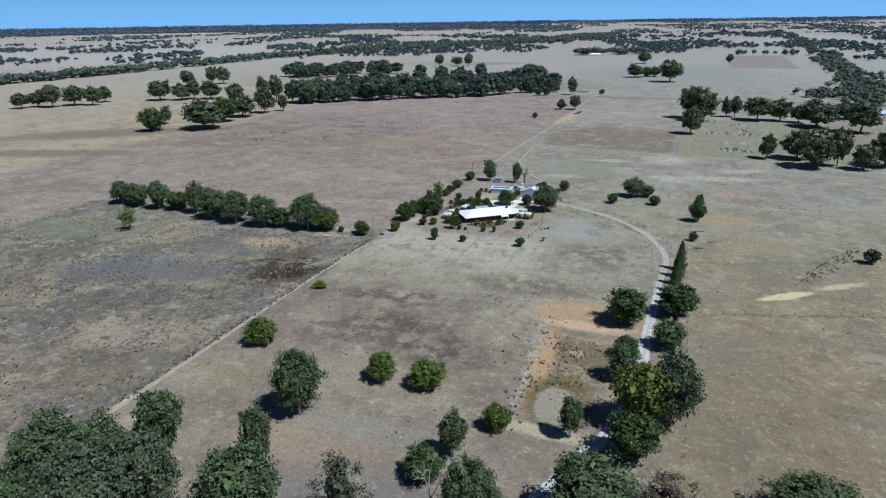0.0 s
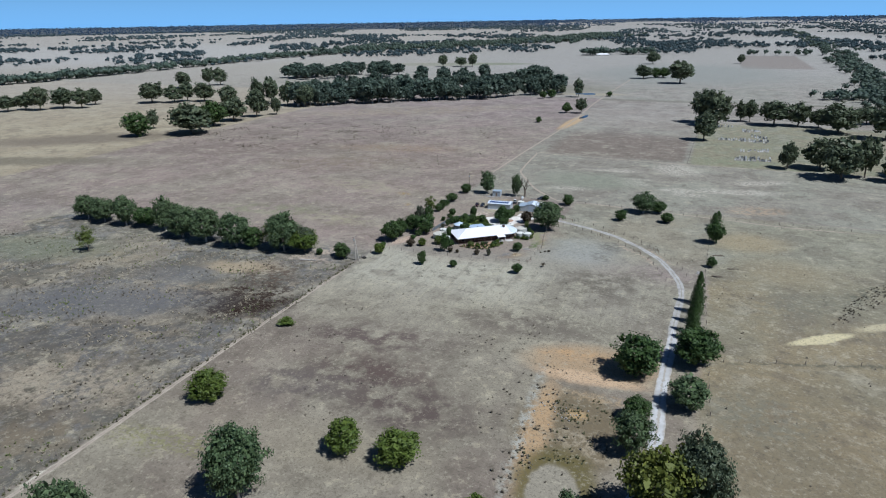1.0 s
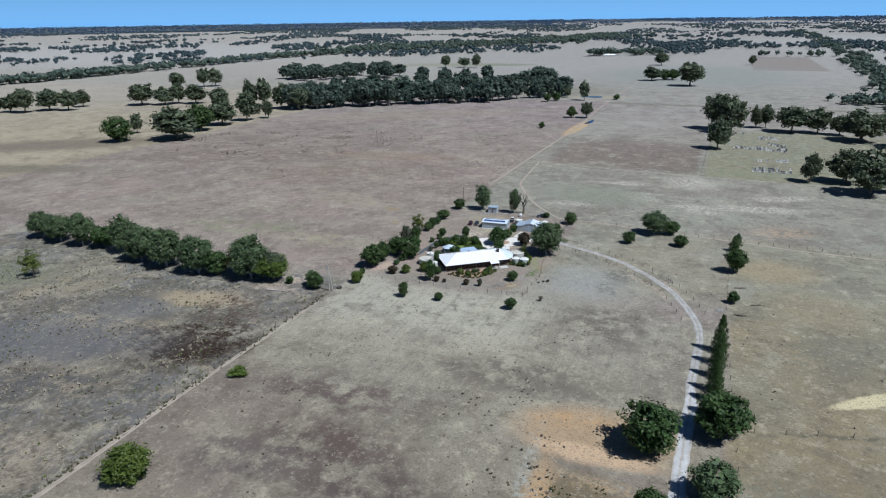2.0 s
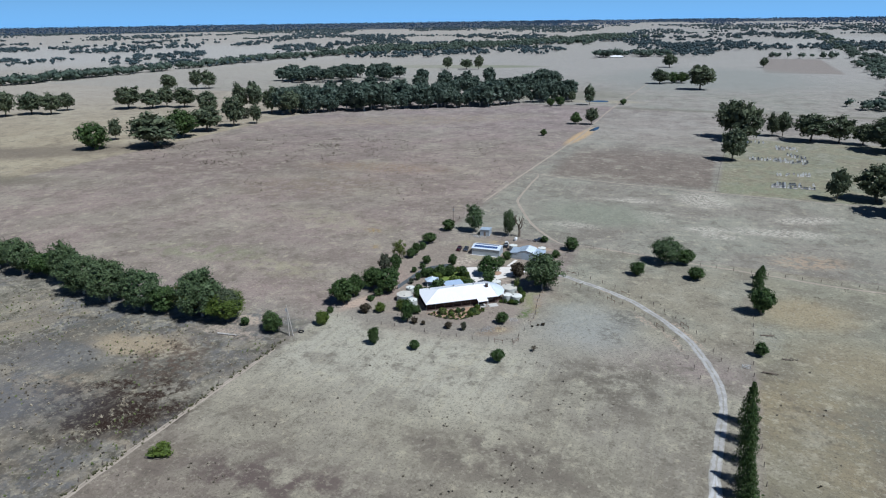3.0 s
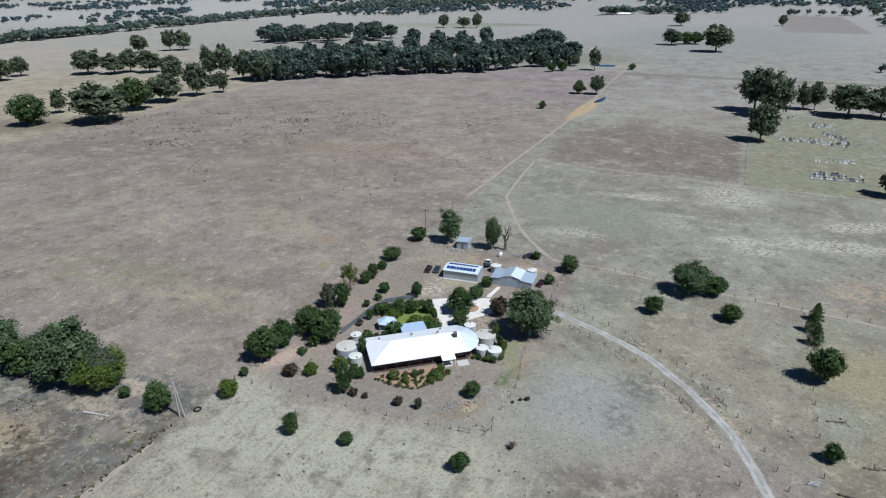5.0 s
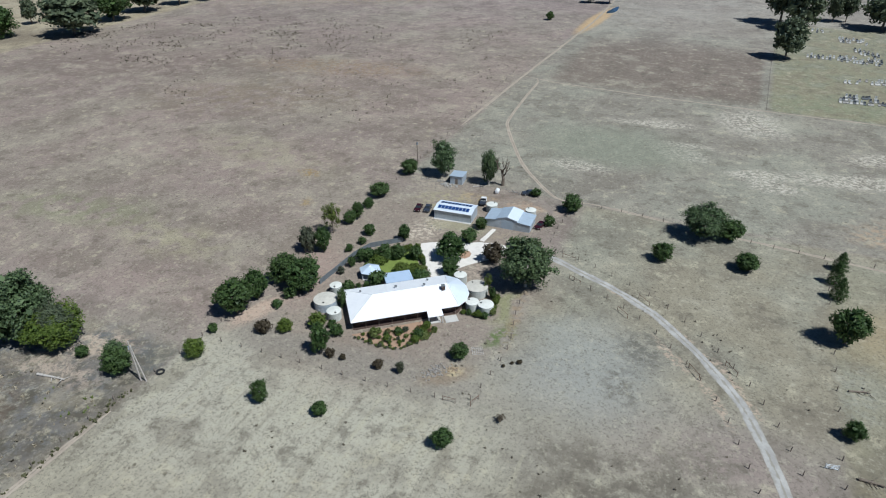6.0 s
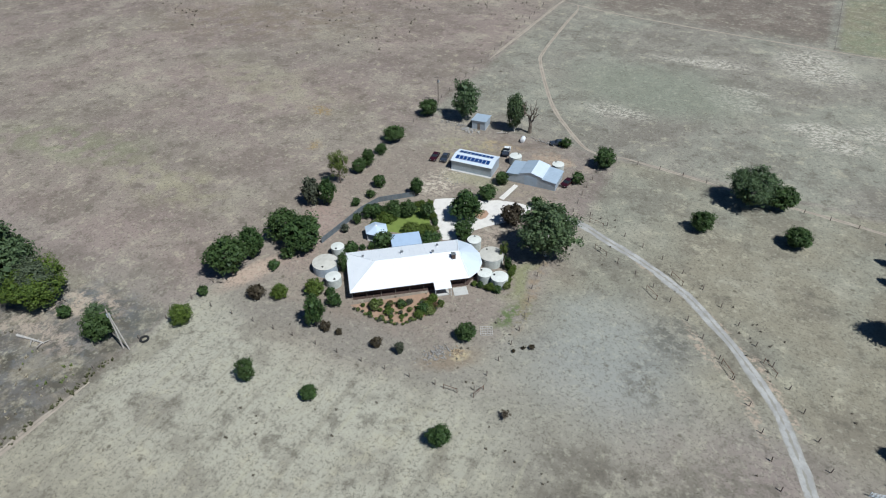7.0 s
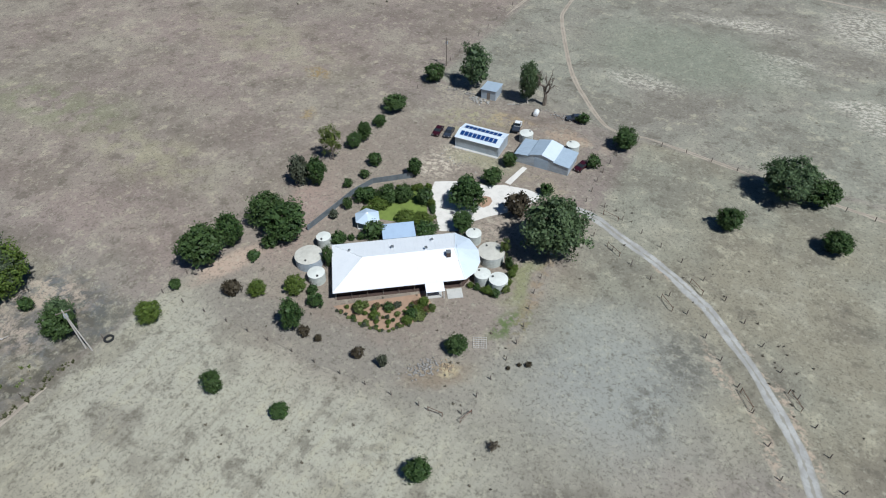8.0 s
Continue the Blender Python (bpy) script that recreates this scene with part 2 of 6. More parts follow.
        lay(both(m.span(x, -19, -16), both(m.span(y, 463, 467), m.span(y, 652, 640))), m.mix(m.span(mid, 0.42, 0.60), (0.270, 0.246, 0.160), (0.195, 0.196, 0.135)), 0.9)
        lay(m.span(x, -424, -432), m.mix(m.span(cloud, 0.40, 0.60), (0.365, 0.318, 0.232), (0.318, 0.270, 0.196)))
        lay(m.span(y, 800, 815), m.mix(m.span(cloud_b, 0.40, 0.60), (0.300, 0.280, 0.235), (0.262, 0.258, 0.210)), 0.85)
    else:
        garden_side = both(m.span(x, -70, -66), both(m.span(y, 262, 282), m.span(y, 351, 348)))
        lay(garden_side, m.mix(m.span(cloud, 0.40, 0.60), (0.268, 0.254, 0.204), (0.270, 0.236, 0.178)), 0.9)
        front = both(both(m.span(x, -134, -131.5), m.span(x, -1, -4)), m.span(y, 262, 246))
        lay(front, m.mix(m.span(cloud, 0.40, 0.62), (0.325, 0.295, 0.235), (0.268, 0.240, 0.202)))
        lay(both(front, m.span(y, 215, 160)), m.mix(m.span(cloud_b, 0.42, 0.58), (0.205, 0.166, 0.146), (0.238, 0.212, 0.172)), 0.75)
        lay(both(front, both(m.span(y, 205, 228), m.span(x, -45, -75))), (0.440, 0.410, 0.345), 0.65)
        drill = m.noise(1.0, 4, 0.62, vec=stretched(-4, 0.55, 0.035))
        drilled = both(front, m.span(y, 170, 215))
        lay(both(drilled, m.span(drill, 0.52, 0.66)), (0.225, 0.200, 0.160), 0.45)
        lay(both(drilled, m.span(drill, 0.46, 0.34)), (0.405, 0.370, 0.280), 0.4)
        east = both(m.span(x, -3, 0), m.span(y, 345, 342))
        tan = m.mix(m.span(cloud, 0.40, 0.60), (0.268, 0.218, 0.142), (0.232, 0.206, 0.150))
        tan = m.mix(m.span(m.noise(1.0, 3, 0.6, vec=stretched(22, 0.03, 0.45)), 0.45, 0.65, 0, 0.4), tan, (0.195, 0.172, 0.124))
        lay(east, tan)
        lay(both(east, m.span(y, 262, 300)), (0.262, 0.248, 0.195), 0.7)
        # the rough western paddock
        west = both(m.span(x, -132.5, -134.5), m.span(y, 249, 243))
        rough = m.mix(m.span(cloud, 0.42, 0.56), (0.205, 0.182, 0.150), (0.150, 0.146, 0.150))
        rough = m.mix(m.span(m.noise(0.05, 5, 0.65, vec=ragged), 0.52, 0.62, 0, 0.8), rough, (0.315, 0.262, 0.200))
        rough = m.mix(m.span(m.noise(0.22, 5, 0.7), 0.47, 0.60, 0, 0.9), rough, (0.092, 0.084, 0.068))
        rough = m.mix(m.span(m.noise(0.31, 4, 0.7), 0.53, 0.65, 0, 0.7), rough, (0.345, 0.305, 0.245))
        swathe = m.noise(0.033, 4, 0.6, vec=ragged)
        rough = m.mix(m.span(swathe, 0.54, 0.62, 0, 0.65), rough, (0.112, 0.108, 0.096))
        rough = m.mix(m.span(swathe, 0.46, 0.38, 0, 0.55), rough, (0.325, 0.278, 0.215))
        lay(west, rough)
    # lighter and darker clouds of wear over all of them
    lay(m.span(mid, 0.50, 0.40), (0.140, 0.116, 0.098), 0.38)
    lay(m.span(mid, 0.54, 0.66), (0.405, 0.366, 0.295), 0.36)
    worn = m.noise(0.24, 6, 0.7)
    lay(m.span(worn, 0.46, 0.34), (0.115, 0.098, 0.080), 0.55)
    lay(m.span(worn, 0.54, 0.68), (0.470, 0.420, 0.320), 0.52)

    # the long paddock behind the homestead
    patch(-325, 420, 75, 26, 20, (0.165, 0.128, 0.118), 0.7, 0.5, torn)
    patch(-330, 500, 75, 60, 25, (0.195, 0.155, 0.144), 0.6, 0.5, torn)
    patch(-500, 405, 90, 24, 35, (0.165, 0.138, 0.112), 0.8, 0.5)
    patch(-470, 322, 80, 14, 20, (0.158, 0.140, 0.108), 0.8, 0.5)
    patch(-235, 400, 50, 24, 20, (0.205, 0.165, 0.128), 0.7, 0.6, torn)
    patch(-225, 455, 46, 14, 10, (0.250, 0.178, 0.120), 0.7, 0.6, torn_fine)
    patch(-215, 285, 26, 9, 10, (0.205, 0.215, 0.130), 0.6, 0.6, torn)
    patch(-172, 282, 20, 7, 0, (0.330, 0.305, 0.205), 0.55, 0.6, torn)
    patch(-190, 345, 34, 12, -10, (0.325, 0.295, 0.215), 0.5, 0.6, torn)
    patch(-162, 336, 3.5, 2.5, 0, (0.290, 0.205, 0.105), 0.9, 0.6, crumbs)
    patch(-149, 318, 3, 2.5, 0, (0.320, 0.240, 0.130), 0.8, 0.6, crumbs)
    patch(-300, 650, 120, 30, 30, (0.300, 0.240, 0.165), 0.5, 0.6, torn)
    # bleached crumbs of salt and stubble beside the back track
    for cx, cy, rx, ry, turn in ((-76, 379, 11, 4.5, -5), (-47, 403, 11, 6, -20), (-45, 412, 10, 3, 0), (-16, 387, 9, 5, -20), (-22, 394, 8, 4, 10), (-24, 446, 12, 16, 20), (-60, 432, 16, 4, 10), (8, 400, 22, 6, 10), (22, 425, 16, 6, 25)):
        patch(cx, cy, rx, ry, turn, (0.520, 0.462, 0.400), 0.95, 0.5, crumbs)
    patch(18, 364, 13, 8, 10, (0.400, 0.290, 0.205), 0.75, 0.5, torn_fine)
    patch(-70, 400, 30, 18, 0, (0.232, 0.236, 0.186), 0.7, 0.5)
    # western patches: burnt ground, bare tan soil, blue-grey stubble, olive weeds
    patch(-174, 212, 16, 6, 10, (0.370, 0.295, 0.205), 0.85, 0.5)
    patch(-178, 182, 17, 9, 30, (0.350, 0.285, 0.215), 0.8, 0.5, torn_fine)
    patch(-154, 187, 22, 15, 25, (0.030, 0.017, 0.013), 0.97, 0.4, m.span(m.noise(0.17, 6, 0.75), 0.45, 0.55))
    patch(-146, 183, 12, 8, 25, (0.024, 0.013, 0.010), 0.97, 0.4, m.span(mid, 0.30, 0.45))
    patch(-157, 210, 10, 12, 0, (0.095, 0.066, 0.052), 0.85, 0.5, torn_fine)
    patch(-200, 168, 40, 13, 18, (0.130, 0.130, 0.142), 0.85, 0.5)
    patch(-172, 150, 30, 9, 25, (0.098, 0.095, 0.098), 0.9, 0.5, torn)
    patch(-190, 198, 16, 8, 10, (0.142, 0.138, 0.144), 0.7, 0.5)
    patch(-240, 200, 24, 10, 10, (0.290, 0.242, 0.175), 0.65, 0.6, torn)
    patch(-275, 200, 34, 14, 10, (0.190, 0.200, 0.145), 0.7, 0.6)
    patch(-160, 124, 24, 10, 20, (0.340, 0.290, 0.230), 0.8, 0.6, torn_fine)
    patch(-158, 104, 20, 9, 20, (0.120, 0.098, 0.078), 0.8, 0.6, torn)
    patch(-147, 104, 14, 8, 30, (0.215, 0.178, 0.132), 0.7, 0.6, torn)
    patch(-152, 239, 9, 4, 20, (0.420, 0.335, 0.275), 0.95, 0.5, torn_fine)
    patch(-153, 230, 11, 3.5, 5, (0.390, 0.315, 0.265), 0.9, 0.5, torn_fine)
    patch(-132, 98, 0.9, 6, 0, (0.62, 0.58, 0.50), 0.9, 0.5, by=tight)
    # the front paddock
    patch(-97, 178, 24, 9, 12, (0.125, 0.096, 0.090), 0.95, 0.6, torn)
    patch(-86, 160, 18, 9, 10, (0.110, 0.080, 0.074), 0.97, 0.6, torn)
    patch(-70, 149, 18, 10, 0, (0.105, 0.080, 0.076), 0.97, 0.6, torn)
    patch(-102, 148, 14, 9, 10, (0.130, 0.108, 0.104), 0.9, 0.6, torn)
    patch(-55, 204, 26, 8, 5, (0.150, 0.126, 0.108), 0.85, 0.6, torn)
    patch(-36, 205, 14, 12, 0, (0.185, 0.165, 0.135), 0.6, 0.6, torn_fine)
    patch(-84, 128, 26, 8, 5, (0.285, 0.250, 0.196), 0.6, 0.6)
    patch(-115, 116, 16, 4, 5, (0.235, 0.230, 0.095), 0.6, 0.6, crumbs)
    patch(-75, 95, 22, 9, 0, (0.301, 0.231, 0.175), 0.7, 0.5)
    patch(-60, 88, 26, 8, 10, (0.170, 0.165, 0.165), 0.6, 0.5)
    patch(-60, 106, 25, 5, 0, (0.267, 0.255, 0.225), 0.6, 0.5)
    patch(-58, 262, 26, 10, 10, (0.345, 0.320, 0.265), 0.55, 0.6)
    patch(-50, 278, 15, 14, 20, (0.300, 0.298, 0.285), 0.7, 0.6)
    patch(-40, 288, 5, 7, 10, (0.135, 0.126, 0.112), 0.8, 0.7, torn_fine)
    patch(-42, 273, 3, 5, 10, (0.145, 0.132, 0.115), 0.8, 0.7, torn_fine)
    patch(-36, 246, 14, 14, 0, (0.140, 0.120, 0.100), 0.9, 0.6, torn)
    patch(-26, 259, 7, 6, 0, (0.180, 0.158, 0.130), 0.7, 0.6, torn_fine)
    # bare clay and the dry dam beside the drive
    patch(-30, 187, 18, 10, 6, (0.400, 0.285, 0.180), 0.9, 0.35, m.span(mid, 0.28, 0.42), by=tight)
    patch(-29, 179, 14, 3, 2, (0.560, 0.400, 0.270), 0.85, 0.4, by=tight)
    patch(-36, 190, 9, 3, 10, (0.480, 0.310, 0.170), 0.8, 0.5, torn, by=tight)
    patch(-29, 155, 13, 17, 4, (0.175, 0.140, 0.092), 0.95, 0.25, m.span(mid, 0.25, 0.40), by=tight)
    patch(-36.5, 152, 3.2, 22, 4, (0.450, 0.310, 0.185), 0.9, 0.5, m.span(mid, 0.3, 0.45), by=tight)
    patch(-39.6, 152, 1.6, 26, 5, (0.400, 0.395, 0.365), 0.9, 0.6, torn_fine, by=tight)
    patch(-28.5, 161, 2.6, 2.2, 0, (0.430, 0.300, 0.160), 0.9, 0.5, by=tight)
    patch(-26, 170, 10, 2.2, 0, (0.400, 0.300, 0.195), 0.8, 0.5, torn_fine, by=tight)
    patch(-25, 150, 9, 4, -12, (0.390, 0.330, 0.250), 0.7, 0.5, torn_fine, by=tight)
    patch(-28, 135, 8.6, 12, 5, (0.130, 0.110, 0.045), 0.9, 0.25, by=tight)
    patch(-28.2, 132.5, 5.4, 8.6, 5, (0.300, 0.272, 0.228), 0.95, 0.12, by=tight)
    patch(-30, 121, 13, 2.4, -3, (0.440, 0.395, 0.300), 0.9, 0.4, by=tight)
    # the eastern paddock
    patch(31, 226, 11, 2.2, 38, (0.580, 0.500, 0.320), 1.0, 0.25, by=tight)
    patch(50, 242, 10, 2.0, 35, (0.500, 0.430, 0.290), 0.85, 0.4, by=tight)
    patch(49, 269, 12, 2.6, 60, (0.110, 0.108, 0.082), 0.8, 0.6, torn_fine)
    patch(45, 214, 52, 0.9, 18, (0.120, 0.112, 0.085), 0.8, 0.6, torn_fine, by=tight)
    patch(28, 250, 20, 9, 30, (0.175, 0.165, 0.130), 0.6, 0.6, torn_fine)
    patch(13, 312, 14, 12, 15, (0.330, 0.255, 0.155), 0.65, 0.6)
    patch(25, 281, 16, 14, 0, (0.290, 0.232, 0.148), 0.5, 0.6)
    patch(2, 290, 4, 8, 0, (0.300, 0.285, 0.240), 0.7, 0.6, crumbs)
    patch(20, 130, 22, 60, 0, (0.175, 0.142, 0.098), 0.45, 0.5)
    patch(12, 176, 12, 10, 0, (0.190, 0.185, 0.150), 0.6, 0.6, torn_fine)
    # yard soil and the washed-out verges of the drive
    patch(-101, 301, 33, 48, 0, (0.268, 0.212, 0.178), 0.8, 0.3)
    patch(-110, 335, 10, 7, 10, (0.360, 0.320, 0.200), 0.75, 0.5, torn_fine)
    patch(-107.5, 317, 5, 8, -15, (0.560, 0.470, 0.385), 0.9, 0.5, crumbs, by=tight)
    patch(-93, 345, 14, 4, 0, (0.165, 0.125, 0.105), 0.7, 0.5, torn)
    patch(-117, 346, 9, 4, 10, (0.400, 0.340, 0.270), 0.7, 0.5, crumbs)
    patch(-100, 335.5, 12, 2.5, 4, (0.195, 0.150, 0.125), 0.6, 0.5, torn_fine)
    patch(-118, 322, 7, 12, 0, (0.230, 0.185, 0.158), 0.6, 0.5, torn)
    patch(-99, 322, 9, 3, 5, (0.320, 0.290, 0.195), 0.7, 0.5)
    patch(-101, 341, 5, 3, 0, (0.400, 0.300, 0.180), 0.7, 0.5, torn_fine)
    patch(-84, 342, 10, 3.5, 0, (0.400, 0.292, 0.220), 0.8, 0.5, torn)
    patch(-81, 320, 6, 4, 0, (0.350, 0.285, 0.210), 0.7, 0.5, torn_fine)
    patch(-84, 302, 7, 4, 30, (0.430, 0.345, 0.290), 0.7, 0.5, crumbs)
    patch(-127, 264, 2.6, 8, -20, (0.440, 0.330, 0.270), 0.95, 0.4, by=tight)
    patch(-124, 283, 6, 14, 12, (0.330, 0.240, 0.210), 0.8, 0.5)
    patch(-100, 258, 32, 4, 3, (0.245, 0.215, 0.188), 0.7, 0.5)
    patch(-101, 249.5, 26, 1.3, 5, (0.395, 0.355, 0.290), 0.6, 0.5, torn_fine, by=tight)
    patch(-78, 240, 2.2, 13, -22, (0.400, 0.360, 0.275), 0.6, 0.6, torn_fine, by=tight)
    patch(-70, 279, 2.4, 5, -20, (0.110, 0.150, 0.050), 0.9, 0.5, torn_fine, by=tight)
    patch(-70, 290, 1.3, 16, 8, (0.290, 0.215, 0.150), 0.8, 0.5, torn_fine, by=tight)
    patch(-76, 262, 6, 2.6, 40, (0.250, 0.190, 0.140), 0.8, 0.5, by=tight)
    patch(-75, 264, 2, 1.4, 40, (0.460, 0.370, 0.240), 0.9, 0.5, torn_fine, by=tight)
    patch(-73, 290, 2.4, 7, 10, (0.245, 0.240, 0.130), 0.8, 0.5)
    for cx, cy, long, turn in ((-51, 307.5, 6, -32), (-42, 302, 5, -36), (-33.3, 295, 7, -40), (-25, 287.8, 5, -43), (-19, 280, 6, -58), (-34, 287.5, 6, -46), (-24.5, 277, 7, -58)):
        patch(cx, cy, long, 1.1, turn, (0.440, 0.340, 0.270), 0.9, 0.5, crumbs, by=tight)
    # the burial ground, earthworks and fields beyond
    patch(10, 482, 26, 10, 5, (0.215, 0.226, 0.150), 0.7, 0.5, torn)
    patch(-127, 620, 5.5, 42, -3, (0.470, 0.330, 0.185), 0.95, 0.35, by=tight)
    patch(-150, 850, 40, 14, 8, (0.350, 0.312, 0.215), 0.7, 0.4)
    patch(-230, 900, 90, 60, 10, (0.190, 0.180, 0.125), 0.6, 0.5)
    patch(-75, 660, 45, 60, 0, (0.340, 0.300, 0.260), 0.5, 0.6, torn_fine)
    if far:
        lay(both(m.span(y, 790, 797), both(m.span(y, 809, 803), m.span(x, -133, -128))), (0.165, 0.160, 0.115), 0.7)
        # paler, greyer fields further off: distance haze put into the ground colour
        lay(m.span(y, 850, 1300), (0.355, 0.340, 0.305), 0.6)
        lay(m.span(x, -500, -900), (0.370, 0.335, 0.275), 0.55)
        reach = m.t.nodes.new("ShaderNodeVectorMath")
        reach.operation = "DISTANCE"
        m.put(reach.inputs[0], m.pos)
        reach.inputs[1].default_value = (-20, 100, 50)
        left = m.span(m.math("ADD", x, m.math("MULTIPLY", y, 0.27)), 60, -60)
        # skyline forest floor, with blue haze put into its dark colour
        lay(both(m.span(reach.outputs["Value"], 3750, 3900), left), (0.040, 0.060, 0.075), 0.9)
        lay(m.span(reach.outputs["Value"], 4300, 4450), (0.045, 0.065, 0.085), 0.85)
        field = both(both(m.span(x, 24, 32), m.span(x, 150, 140)), both(m.span(y, 1310, 1325), m.span(y, 1720, 1700)))
        lay(field, (0.215, 0.178, 0.150), 0.7)
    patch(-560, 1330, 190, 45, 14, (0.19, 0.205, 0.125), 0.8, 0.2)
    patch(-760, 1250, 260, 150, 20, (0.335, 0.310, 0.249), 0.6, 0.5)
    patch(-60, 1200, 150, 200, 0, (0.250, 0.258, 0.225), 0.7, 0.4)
    # the two furthest fields, greyed for haze too
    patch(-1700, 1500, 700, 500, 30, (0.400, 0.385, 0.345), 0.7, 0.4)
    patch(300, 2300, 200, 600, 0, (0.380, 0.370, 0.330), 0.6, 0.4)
    # grain: tufts, dung and cracked earth
    thick = m.span(mid, 0.46, 0.60, 0.0, 1.0)
    tone = m.mix(m.span(m.noise(1.9, 6, 0.80, vec=near), 0.50, 0.62, 0, 0.68), tone, (0.118, 0.104, 0.084))
    tone = m.mix(m.span(m.noise(0.8, 5, 0.75), 0.52, 0.70, 0, 0.45), tone, (0.470, 0.430, 0.345))
    lay(both(tufts(0.45, 0.26, 0.16), thick), (0.095, 0.078, 0.058), 0.7)
    lay(both(both(tufts(0.22, 0.20, 0.20), torn), torn_fine), (0.075, 0.060, 0.046), 0.75)
    # tint over all: warmer soil near, redder behind the homestead
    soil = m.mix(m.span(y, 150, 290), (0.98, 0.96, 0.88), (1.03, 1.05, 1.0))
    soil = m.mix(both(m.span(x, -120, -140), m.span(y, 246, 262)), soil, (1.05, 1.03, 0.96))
    # bluer beyond: distance haze painted into the ground tint
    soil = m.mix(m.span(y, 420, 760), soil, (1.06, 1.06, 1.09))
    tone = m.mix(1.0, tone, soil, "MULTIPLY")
    m.color(tone)
    m.bump(m.noise(1.0, 5, 0.7), 0.5, 0.22)
    return m.m


GROUND = [ground_material(zone) for zone in ("yard", "far", "western", "front", "bend")]

# ---- builders ----
def part(name, bm, material, parent=None, label="", smooth=False):
    """Links a bmesh as one mesh object, under a thing or a part if one is given."""
    mesh = bpy.data.meshes.new(name)
    bm.to_mesh(mesh)
    bm.free()
    return finish(name, mesh, material, parent, label, smooth)


def finish(name, mesh, material, parent=None, label="", smooth=False):
    mesh.materials.append(material)
    if smooth:
        mesh.polygons.foreach_set("use_smooth", [True] * len(mesh.polygons))
    ob = new(name, mesh)
    if parent:
        ob.parent = parent
    return tagged(ob, label)


def thing(name, m, label, category, group="", kind=""):
    ob = new(name)
    ob.empty_display_size = 0.2
    ob.matrix_basis = m
    return tagged(ob, label, category, group, kind)


def box(bm, x0, x1, y0, y1, z0, z1, turn=None, bevel=0.0):
    m = Matrix.Translation(((x0 + x1) / 2, (y0 + y1) / 2, (z0 + z1) / 2)) @ Matrix.Diagonal((x1 - x0, y1 - y0, z1 - z0, 1))
    made = bmesh.ops.create_cube(bm, size=1, matrix=(turn @ m) if turn else m)["verts"]
    if bevel:
        bmesh.ops.bevel(bm, geom=list({e for v in made for e in v.link_edges}), offset=bevel, segments=1, affect="EDGES")
    return bm


def tube(bm, a, b, ra, rb, sides=8):
    """A tapered round bar from a to b."""
    a, b = Vector(a), Vector(b)
    m = Matrix.Translation((a + b) / 2) @ (b - a).to_track_quat("Z", "Y").to_matrix().to_4x4()
    bmesh.ops.create_cone(bm, cap_ends=True, segments=sides, radius1=ra, radius2=rb, depth=(b - a).length, matrix=m)
    return bm


def prism(bm, outline, z0, z1, top=None):
    """An upright prism over an outline; top gives the heights of its upper corners, one by one."""
    low = [bm.verts.new((x, y, z0)) for x, y in outline]
    high = [bm.verts.new((x, y, top[i] if top else z1)) for i, (x, y) in enumerate(outline)]
    n = len(low)
    for i in range(n):
        bm.faces.new((low[i], low[(i + 1) % n], high[(i + 1) % n], high[i]))
    bm.faces.new(high)
    bm.faces.new(list(reversed(low)))
    return bm


def sheet(bm, corners, thick=0.06):
    """A thin sloping sheet over three or four corners, thickened downwards."""
    up = [bm.verts.new(c) for c in corners]
    low = [bm.verts.new((c[0], c[1], c[2] - thick)) for c in corners]
    n = len(up)
    bm.faces.new(up)
    bm.faces.new(list(reversed(low)))
    for i in range(n):
        bm.faces.new((up[(i + 1) % n], up[i], low[i], low[(i + 1) % n]))
    return bm


def rise(x, y):
    """Height of the land: level round the homestead, climbing slowly towards the skyline."""
    r = math.hypot(x + 20, y - 100)
    return 69 * ((r - 1500) / 3350) ** 1.5 if r > 1500 else 0.0


def spline(points, step=3.0):
    """Points along a smooth line through a few given ones."""
    pts = [Vector((*p, 0)) for p in points]
    pts = [2 * pts[0] - pts[1], *pts, 2 * pts[-1] - pts[-2]]
    out = []
    for a, b, c, d in zip(pts, pts[1:], pts[2:], pts[3:]):
        n = max(2, int((c - b).length / step))
        for i in range(n):
            t = i / n
            out.append(0.5 * (2 * b + (c - a) * t + (2 * a - 5 * b + 4 * c - d) * t * t + (3 * b - a - 3 * c + d) * t ** 3))
    out.append(pts[-2])
    return out


def normals(line):
    out = []
    for i in range(len(line)):
        d = (line[min(i + 1, len(line) - 1)] - line[max(i - 1, 0)]).normalized()
        out.append(Vector((-d.y, d.x, 0)))
    return out


